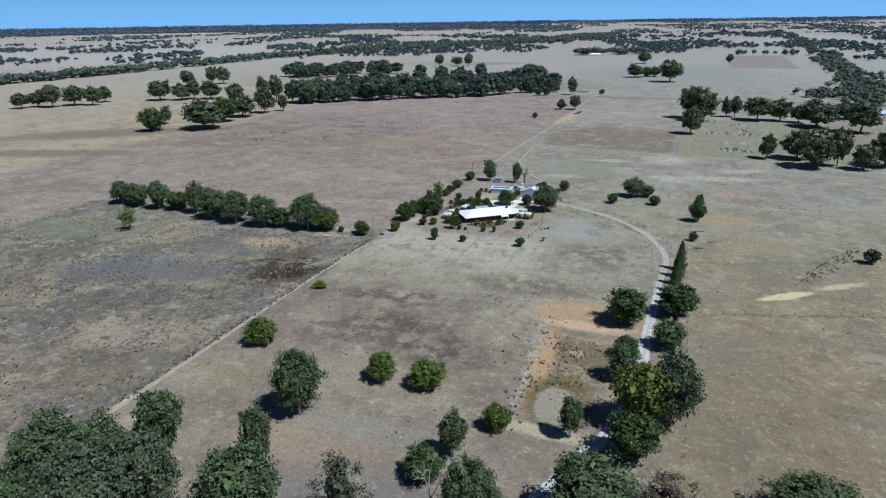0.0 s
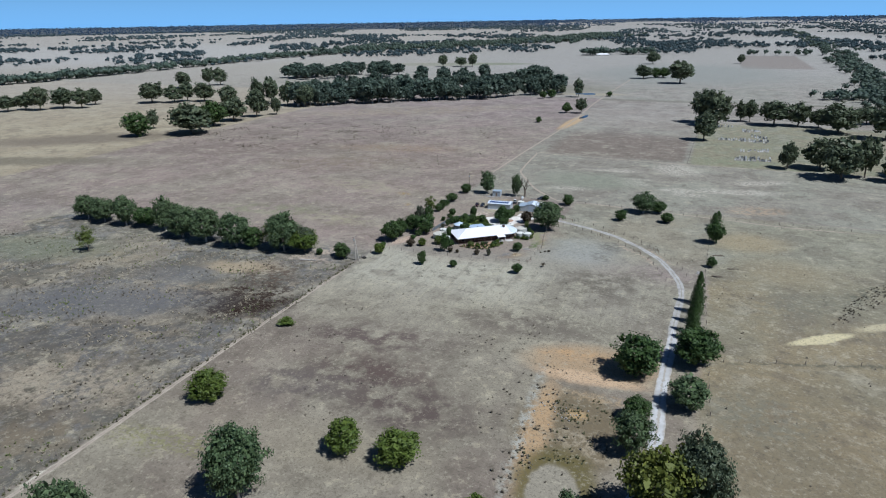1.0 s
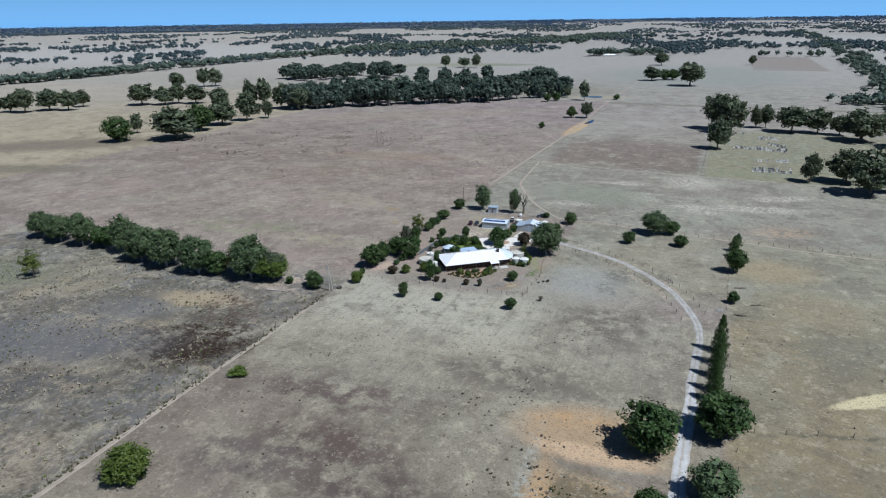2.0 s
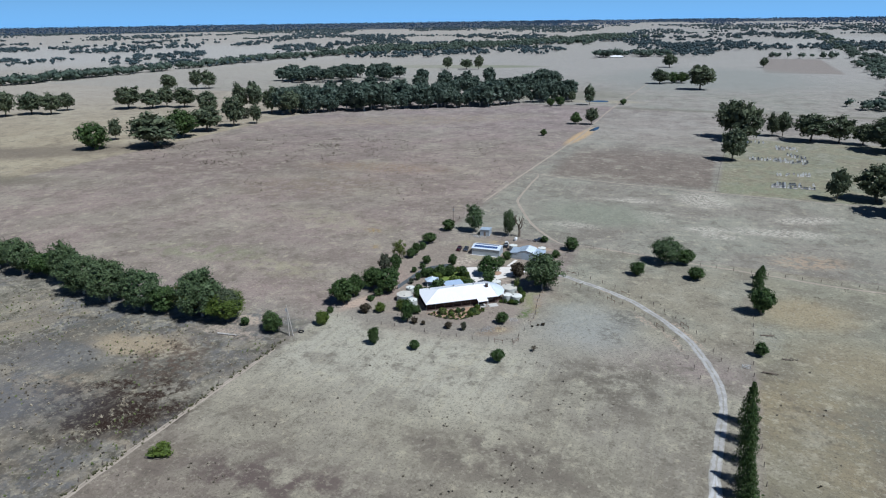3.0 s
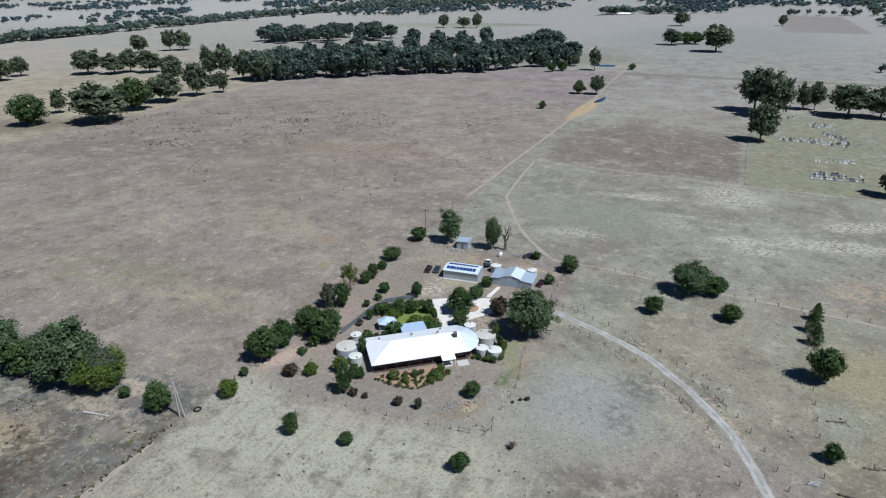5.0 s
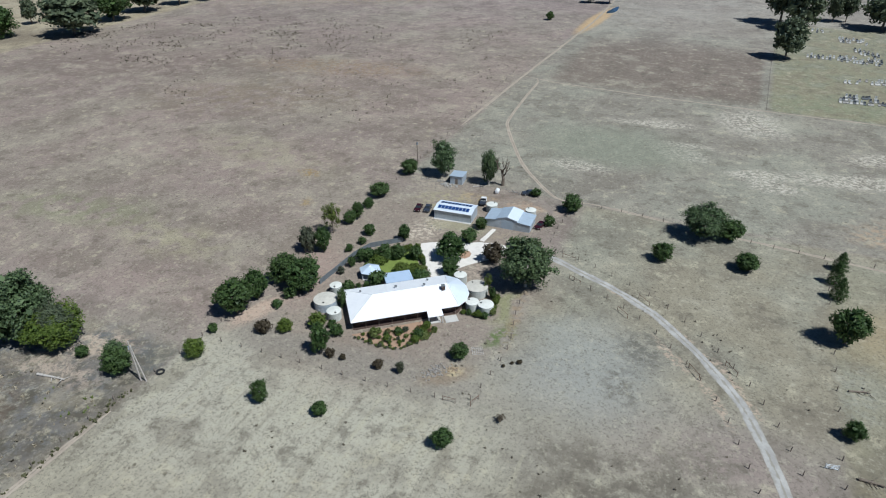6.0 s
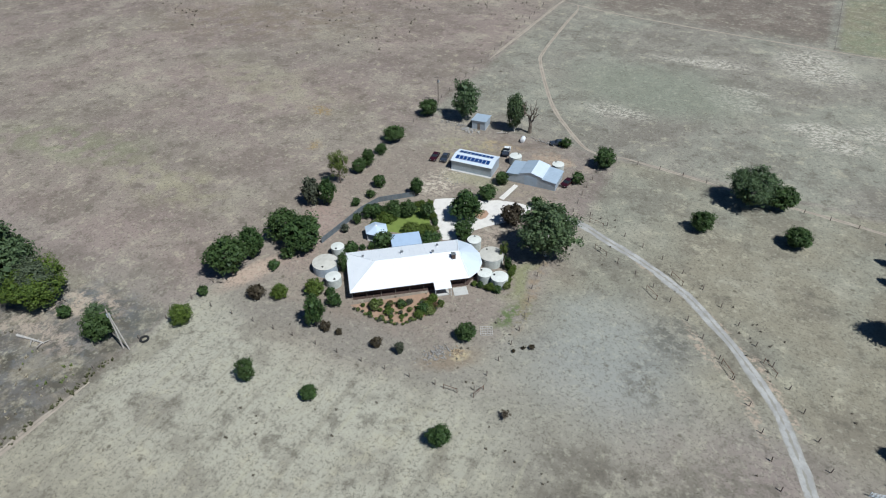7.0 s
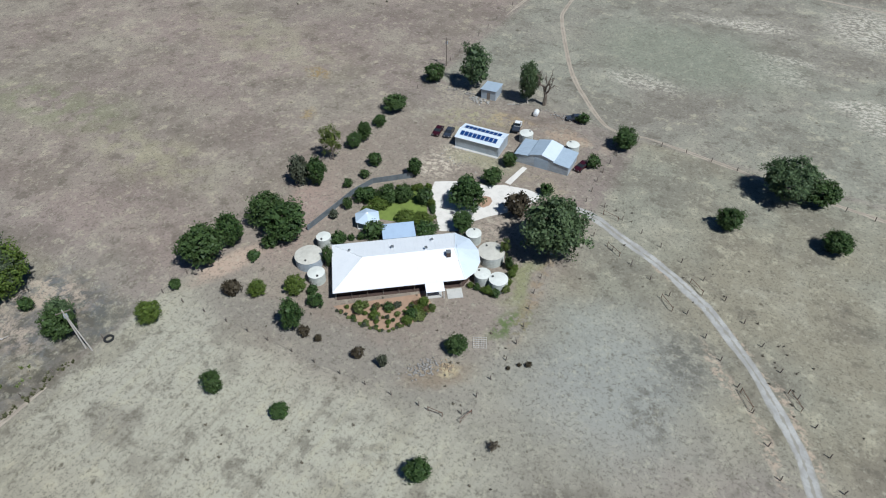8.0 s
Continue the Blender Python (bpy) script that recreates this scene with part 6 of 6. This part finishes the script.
def gate(x, y, turn, label):
    ob = thing("farm_gate", pose(x, y, 0, 0, 0, turn), label, "gate")
    for u in (-1.1, 1.1):
        bm = bmesh.new()
        tube(bm, (u, 0, -0.05), (u, 0, 1.25), 0.05, 0.05, 7)
        part("upright", bm, GALV_WALL, ob)
    for z in (0.25, 0.55, 0.85, 1.15):
        bm = bmesh.new()
        tube(bm, (-1.1, 0, z), (1.1, 0, z), 0.03, 0.03, 6)
        part("rail", bm, GALV_WALL, ob)
    bm = bmesh.new()
    tube(bm, (-1.1, 0, 0.25), (1.1, 0, 1.15), 0.025, 0.025, 6)
    part("brace", bm, GALV_WALL, ob)


gate(-4.4, 267.6, 12, "pale galvanised farm gate beside the avenue fence")


def log(x, y, turn, length, r, label, mat=BARK):
    ob = thing("fallen_log", pose(x, y, 0, 0, 0, turn), label, "log")
    bm = bmesh.new()
    a = Vector((-length / 2, 0, r))
    for k in range(4):
        b = a + Vector((length / 4, random.uniform(-0.25, 0.25), random.uniform(-0.03, 0.1)))
        tube(bm, a, b, r * (1 - k * 0.13), r * (1 - (k + 1) * 0.13), 8)
        a = b
    part("trunk", bm, mat, ob)
    for k in range(4):
        u = random.uniform(-0.2, 0.5) * length
        bm = bmesh.new()
        tube(bm, (u, 0, r), (u + random.uniform(0.3, 1.2), random.choice((-1, 1)) * random.uniform(0.8, 1.6), r + random.uniform(0.1, 1.0)), r * 0.4, r * 0.12, 6)
        part("limb", bm, mat, ob)


log(1.7, 290.6, 8, 4.0, 0.22, "grey fallen log with broken limbs on dry grass")
log(1.7, 266.8, -6, 4.0, 0.28, "dark fallen log beside a fence")
log(6.4, 277.4, 20, 2.8, 0.22, "short dark fallen log on dry grass")
plant("brown", -63.2, 271.8, 1.2, 0.9, "on bare ground")
plant("brown", -64.6, 271.0, 0.8, 0.6, "on bare ground")
plant("brown", -66.0, 269.4, 0.8, 0.6, "on bare ground")
log(-152, 227.5, 5, 7.0, 0.3, "pale fallen log under gum trees", PALE_BARK)
log(-104.0, 348.6, 30, 3.0, 0.16, "pale timber offcut behind the sheds", PALE_BARK)

bm = bmesh.new()
ring = 20
for k in range(ring):
    a0, a1 = 2 * math.pi * k / ring, 2 * math.pi * (k + 1) / ring
    tube(bm, (0.75 * math.cos(a0), 0.75 * math.sin(a0), 0.22), (0.75 * math.cos(a1), 0.75 * math.sin(a1), 0.22), 0.22, 0.22, 8)
tractor_tyre = part("tractor_tyre", bm, TYRE)
tractor_tyre.matrix_basis = pose(-132.0, 238.4, 0)
tagged(tractor_tyre, "black tractor tyre lying flat by the fence", "tyre")
bm = bmesh.new()
tube(bm, (-0.9, 0, 0.72), (0.9, 0, 0.72), 0.7, 0.7, 16)
tube(bm, (-1.05, 0, 0.72), (-0.9, 0, 0.72), 0.35, 0.7, 16)
tube(bm, (0.9, 0, 0.72), (1.05, 0, 0.72), 0.7, 0.35, 16)
drum = part("fuel_tank", bm, WHITE_PAINT)
drum.matrix_basis = pose(-96.4, 347.0, 0, 0, 0, 100)
tagged(drum, "white cylindrical farm tank lying behind the sheds", "tank")
car(-86.6, 350.0, 30, GREY_PAINT, "dark wrecked car dumped among rubble")


# ---- burial ground ----
def grave_proto(mat, slab, upright, label):
    ob = thing("grave", pose(0, 0, 0), label, "grave", "graves in the burial ground")
    bm = bmesh.new()
    box(bm, -0.55, 0.55, -2.1, 0.0, -0.05, 0.28, bevel=0.03)
    part("slab", bm, slab, ob)
    bm = bmesh.new()
    box(bm, -0.6, 0.6, 0.0, 0.35, -0.05, 0.4, bevel=0.03)
    part("plinth", bm, slab, ob)
    bm = bmesh.new()
    prism(bm, [(-0.45, 0.08), (0.45, 0.08), (0.45, 0.26), (-0.45, 0.26)], 0.38, upright)
    part("headstone", bm, mat, ob)
    return ob


GRAVES = [grave_proto(MARBLE, CONCRETE, 1.3, "white marble headstone with a concrete slab on dry grass"),
          grave_proto(GRANITE, GRANITE, 1.1, "dark granite headstone with a polished slab on dry grass"),
          grave_proto(STONE, STONE, 0.9, "weathered stone grave with a low headstone on dry grass")]
placed = set()
rng = np.random.default_rng(5)
for x0, y0, x1, y1, n, rows in ((9.5, 490, 32, 492, 17, 3), (13, 522, 32, 525, 12, 2), (-2, 567, 16, 565, 10, 2), (14, 564, 34, 561, 14, 3), (22, 585, 34, 575, 6, 3), (-6, 628, 10, 633, 6, 2), (16, 610, 30, 606, 8, 3)):
    for row in range(rows):
        for k in range(n):
            if rng.random() < 0.3:
                continue
            t = (k + 0.5) / n
            m = pose(x0 + (x1 - x0) * t + rng.normal() * 0.2, y0 + (y1 - y0) * t + row * 4.2 + rng.normal() * 0.3, 0, 0, 0, rng.normal() * 5)
            i = int(rng.choice(3, p=(0.45, 0.3, 0.25)))
            if i in placed:
                copy_thing(GRAVES[i], m)
            else:
                GRAVES[i].matrix_basis = m
                placed.add(i)

# ---- woods ----
def across(front, behind, s, t):
    def along(line, s):
        k = min(int(s * (len(line) - 1)), len(line) - 2)
        f = s * (len(line) - 1) - k
        return Vector(line[k]).lerp(Vector(line[k + 1]), f)
    return along(front, s).lerp(along(behind, s), t)


WOOD_FRONT = [(-455, 640), (-409, 672), (-342, 716), (-267, 764), (-192, 850)]
WOOD_BACK = [(-500, 720), (-480, 800), (-450, 900), (-380, 985), (-255, 1005)]
rng = np.random.default_rng(21)
for k in range(140):
    s, t = ((k + rng.random()) / 140) ** 0.85, (0.04 * rng.random() if k % 3 == 0 else rng.random())
    p = across(WOOD_FRONT, WOOD_BACK, s, t)
    tall = 12 + 15 * rng.random()
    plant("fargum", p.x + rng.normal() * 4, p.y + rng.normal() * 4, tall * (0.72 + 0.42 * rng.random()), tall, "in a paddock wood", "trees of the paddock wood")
for k in range(34):
    a, r = rng.random() * 6.28, rng.random() ** 0.5
    tall = 16 + 9 * rng.random()
    plant("fargum", -612 + math.cos(a) * r * 95, 1010 + math.sin(a) * r * 60 + math.cos(a) * r * 30, tall * (0.9 + 0.5 * rng.random()), tall, "in a small far wood", "trees of the small far wood")


def far_trees(name, spots, label, material, level=1, leafy=True):
    """A far wood as one mesh: every tree has two or three uneven clumps, sprays and a stem."""
    rng = np.random.default_rng(len(spots))
    pieces = []
    for x, y, tall, wide in spots:
        z = rise(x, y)
        for c in range(3 if leafy else 2):
            r = wide * (0.26 + 0.16 * rng.random())
            centre = np.array([x + rng.normal() * wide * 0.2, y + rng.normal() * wide * 0.2, z + tall * (0.36 + 0.30 * rng.random())])
            pieces.append(lump(rng, centre, np.array([r, r, min(r, tall * 0.32)]), 12 if leafy else 0, wide * 0.10, level, 0.72 if leafy else 0.9))
        s = tall * 0.02
        stem = np.array([[x - s, y, z - 0.5], [x + s, y, z - 0.5], [x, y + s, z - 0.5], [x, y, z + tall * 0.6]])
        pieces.append((stem, np.array([[0, 1, 3], [1, 2, 3], [2, 0, 3]])))
    v, f = joined(pieces)
    tagged(finish(name, mesh_of(name, v, f), material), label, "woodland", kind="stuff")


def row_spots(points, count, spread, lo, hi, seed):
    rng = np.random.default_rng(seed)
    out = []
    for k in range(count):
        s = (k + rng.random()) / count * (len(points) - 1)
        i = min(int(s), len(points) - 2)
        p = Vector(points[i]).lerp(Vector(points[i + 1]), s - i)
        tall = lo + (hi - lo) * rng.random()
        out.append((p.x + rng.normal() * spread, p.y + rng.normal() * spread, tall, tall * (0.9 + 0.6 * rng.random())))
    return out


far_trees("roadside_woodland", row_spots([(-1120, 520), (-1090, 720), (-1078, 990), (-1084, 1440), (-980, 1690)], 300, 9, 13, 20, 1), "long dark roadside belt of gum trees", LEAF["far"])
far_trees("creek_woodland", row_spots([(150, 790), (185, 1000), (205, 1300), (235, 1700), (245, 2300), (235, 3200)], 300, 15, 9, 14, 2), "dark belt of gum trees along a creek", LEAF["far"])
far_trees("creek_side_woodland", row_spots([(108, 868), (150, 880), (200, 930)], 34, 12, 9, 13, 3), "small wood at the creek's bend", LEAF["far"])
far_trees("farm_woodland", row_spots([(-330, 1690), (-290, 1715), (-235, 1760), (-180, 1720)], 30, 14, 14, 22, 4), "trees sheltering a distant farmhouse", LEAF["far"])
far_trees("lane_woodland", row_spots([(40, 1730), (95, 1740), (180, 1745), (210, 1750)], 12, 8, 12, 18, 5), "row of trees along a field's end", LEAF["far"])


def scattered(seed, r0, r1, a0, a1, tries, scale, cut, lo, hi):
    """Trees strewn in clumps over a far sector; angles from straight ahead, to the left positive."""
    rng = np.random.default_rng(seed)
    out = []
    for _ in range(tries):
        r = math.sqrt(rng.uniform(r0 * r0, r1 * r1))
        a = radians(rng.uniform(a0, a1))
        x, y = -20 - r * math.sin(a), 100 + r * math.cos(a)
        if noise.noise(Vector((x * scale, y * scale * 0.6, seed))) + 0.35 * noise.noise(Vector((x * scale * 4, y * scale * 4, seed))) < cut:
            continue
        if -1060 < x < -10 and 480 < y < 1260 or -900 < x < 160 and r < 1650:
            continue
        tall = lo + (hi - lo) * rng.random()
        out.append((x, y, tall, tall * (0.9 + 0.7 * rng.random())))
    return out


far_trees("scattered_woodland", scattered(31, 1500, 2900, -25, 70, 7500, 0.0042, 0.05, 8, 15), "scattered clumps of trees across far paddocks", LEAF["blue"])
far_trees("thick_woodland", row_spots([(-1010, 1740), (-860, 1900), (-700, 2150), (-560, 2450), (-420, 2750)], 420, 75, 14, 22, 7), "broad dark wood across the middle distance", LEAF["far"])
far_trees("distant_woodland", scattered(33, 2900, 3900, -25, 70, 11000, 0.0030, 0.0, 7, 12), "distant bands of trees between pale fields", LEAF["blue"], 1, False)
far_trees("skyline_woodland", scattered(34, 3750, 4840, 14, 70, 4200, 0.0012, -0.6, 6, 10), "dense forest along the skyline, coloured blue for haze", LEAF["haze"], 1, False)
far_trees("skyline_tree_bands", scattered(35, 3800, 4840, -25, 16, 4500, 0.0030, -0.12, 6, 10), "tree bands along the skyline, coloured blue for haze", LEAF["haze"], 1, False)

far_trees("horizon_woodland", scattered(36, 4350, 4840, -25, 18, 1700, 0.0010, -0.9, 5, 8), "thin forest line on the horizon, coloured blue for haze", LEAF["haze"], 1, False)


# ---- grass tussocks and weeds ----
def tussocks(name, spots, size, material, label, blades=7):
    rng = np.random.default_rng(len(spots) + 3)
    n = len(spots)
    p = np.repeat(np.array(spots), blades, 0)
    p = np.c_[p, np.zeros(len(p))]
    s = np.repeat(size * (0.5 + rng.random(n)), blades)[:, None]
    a = rng.random(len(p)) * 6.283
    d = np.stack([np.cos(a), np.sin(a), 0 * a], 1)
    q = np.stack([-np.sin(a), np.cos(a), 0 * a], 1)
    tip = p + d * s * (0.3 + 0.5 * rng.random((len(p), 1))) + np.array([0, 0, 1]) * s * (0.35 + 0.5 * rng.random((len(p), 1)))
    v = np.stack([p + q * s * 0.35 - d * s * 0.25, p - q * s * 0.35 - d * s * 0.25, tip], 1).reshape(-1, 3)
    f = np.arange(len(v)).reshape(-1, 3)
    tagged(finish(name, mesh_of(name, v, f), material), label, "grass", kind="stuff")


def strewn(seed, count, cx, cy, rx, ry, turn=0.0, clump=0.0, scale=0.06):
    rng = np.random.default_rng(seed)
    out = []
    rot = Matrix.Rotation(radians(turn), 2)
    while len(out) < count:
        a, r = rng.random() * 6.283, rng.random() ** 0.5
        p = rot @ Vector((rx * r * math.cos(a), ry * r * math.sin(a)))
        x, y = cx + p.x, cy + p.y
        if clump and noise.noise(Vector((x * scale, y * scale, seed))) < clump * rng.random() - 0.1:
            continue
        out.append((x, y))
    return out


tussocks("dark_tussocks", strewn(1, 900, -330, 485, 105, 62, 25, 0.7), 0.75, LEAF["grass"], "dark dry tussocks strewn over a pink paddock")
tussocks("back_tussocks", [p for p in strewn(2, 700, -220, 500, 140, 130, 0, 0.8, 0.03) if p[0] < -136], 0.66, LEAF["grass"], "sparse brown tussocks behind the homestead")
west = [p for p in strewn(3, 2600, -215, 140, 120, 120, 0, 0.9, 0.08) if p[0] < -136 and p[1] < 228]
tussocks("west_tussocks", west, 0.55, LEAF["grass"], "dense rough grey-brown tussocks in the western paddock")
tussocks("pale_tussocks", [p for p in strewn(14, 2200, -200, 140, 110, 110, 0, 0.9, 0.07) if p[0] < -136 and p[1] < 228], 0.6, LEAF["straw"], "bleached straw tussocks in the western paddock")
tussocks("west_weeds", [p for p in strewn(4, 1500, -200, 150, 110, 110, 0, 0.8, 0.04) if p[0] < -136 and p[1] < 228], 0.5, LEAF["herb"], "pale olive weeds in the western paddock")
tussocks("front_tussocks", [p for p in strewn(5, 260, -72, 150, 62, 70, 0, 0.95, 0.05) if p[0] > -130], 0.45, LEAF["grass"], "small dark tussocks in the front paddock")
dam_bank = lambda p: ((p[0] + 28.2) / 7) ** 2 + ((p[1] - 132.5) / 10) ** 2 > 1
tussocks("dam_tussocks", [p for p in strewn(6, 110, -39, 150, 10, 34, 6, 0.8, 0.12) if dam_bank(p)], 0.6, LEAF["grass"], "dry tussocks round a dry dam")
tussocks("dam_weeds", [p for p in strewn(7, 260, -27, 146, 12, 24, 4, 0.8, 0.12) if dam_bank(p)], 0.5, LEAF["weed"], "olive weeds in a dry dam bed")
tussocks("scrub_line", strewn(8, 150, 50, 264, 30, 3.2, 62), 0.6, LEAF["grass"], "line of dark dry scrub in the eastern paddock")
tussocks("east_tussocks", strewn(9, 160, 40, 235, 55, 110, 0, 0.9, 0.04), 0.44, LEAF["grass"], "sparse tussocks in the eastern paddock")
tussocks("yard_tussocks", strewn(10, 220, -60, 265, 55, 60, 0, 0.9, 0.05), 0.39, LEAF["grass"], "sparse tufts in the paddock below the house")
tussocks("fence_weeds", [(-133.6 + random.gauss(0, 0.5), random.uniform(60, 232)) for _ in range(420)], 0.5, LEAF["weed"], "dry weeds along the boundary fence")

# ---- garden planting ----
rng = np.random.default_rng(77)
EDGE = [(-100.5, 265.4), (-97, 264.6), (-93.2, 264.6), (-90, 265.2), (-87, 267.8), (-85.1, 271), (-84.2, 274.6)]
for k in range(70):
    s = rng.random()
    i = min(int(s * 6), 5)
    p = Vector(EDGE[i]).lerp(Vector(EDGE[i + 1]), s * 6 - i).lerp(Vector((-94.0 + 7 * s, 270.0 + 5.5 * s)), 0.95 * rng.random())
    kind = ("herb", "bright", "shrub", "herb", "bright", "grey", "flower", "light")[k % 8]
    w = 0.55 + 0.7 * rng.random() if k > 19 else 1.1 + 1.1 * rng.random()
    plant(kind, p.x, p.y, w, w * (0.7 + 0.4 * rng.random()), "in the mulched bed before the house", "garden bed plants")
for k in range(30):
    s = (k + 0.5) / 30
    i = min(int(s * 6), 5)
    p = Vector(EDGE[i]).lerp(Vector(EDGE[i + 1]), s * 6 - i)
    plant("herb" if k % 3 else "grey", p.x + rng.normal() * 0.2, p.y + rng.normal() * 0.2, 0.7, 0.6, "along the garden bed edge", "garden bed edging plants")
for x0, y0, x1, y1, n in ((-112.5, 291, -110.5, 302, 7), (-110.5, 302, -104, 304.8, 6), (-103.5, 304, -97.8, 297, 7), (-98, 296, -102, 291.6, 5), (-82, 283.2, -74.8, 283.6, 6), (-74.5, 284.5, -76, 293.5, 6), (-111.5, 281, -107, 284.5, 4)):
    for k in range(n):
        t = (k + rng.random()) / n
        w = 1.0 + 1.0 * rng.random()
        plant(("shrub", "bright", "herb", "bright")[int(rng.random() * 4)], x0 + (x1 - x0) * t, y0 + (y1 - y0) * t, w, w * (0.8 + 0.4 * rng.random()), "in the back garden", "back garden shrubs")
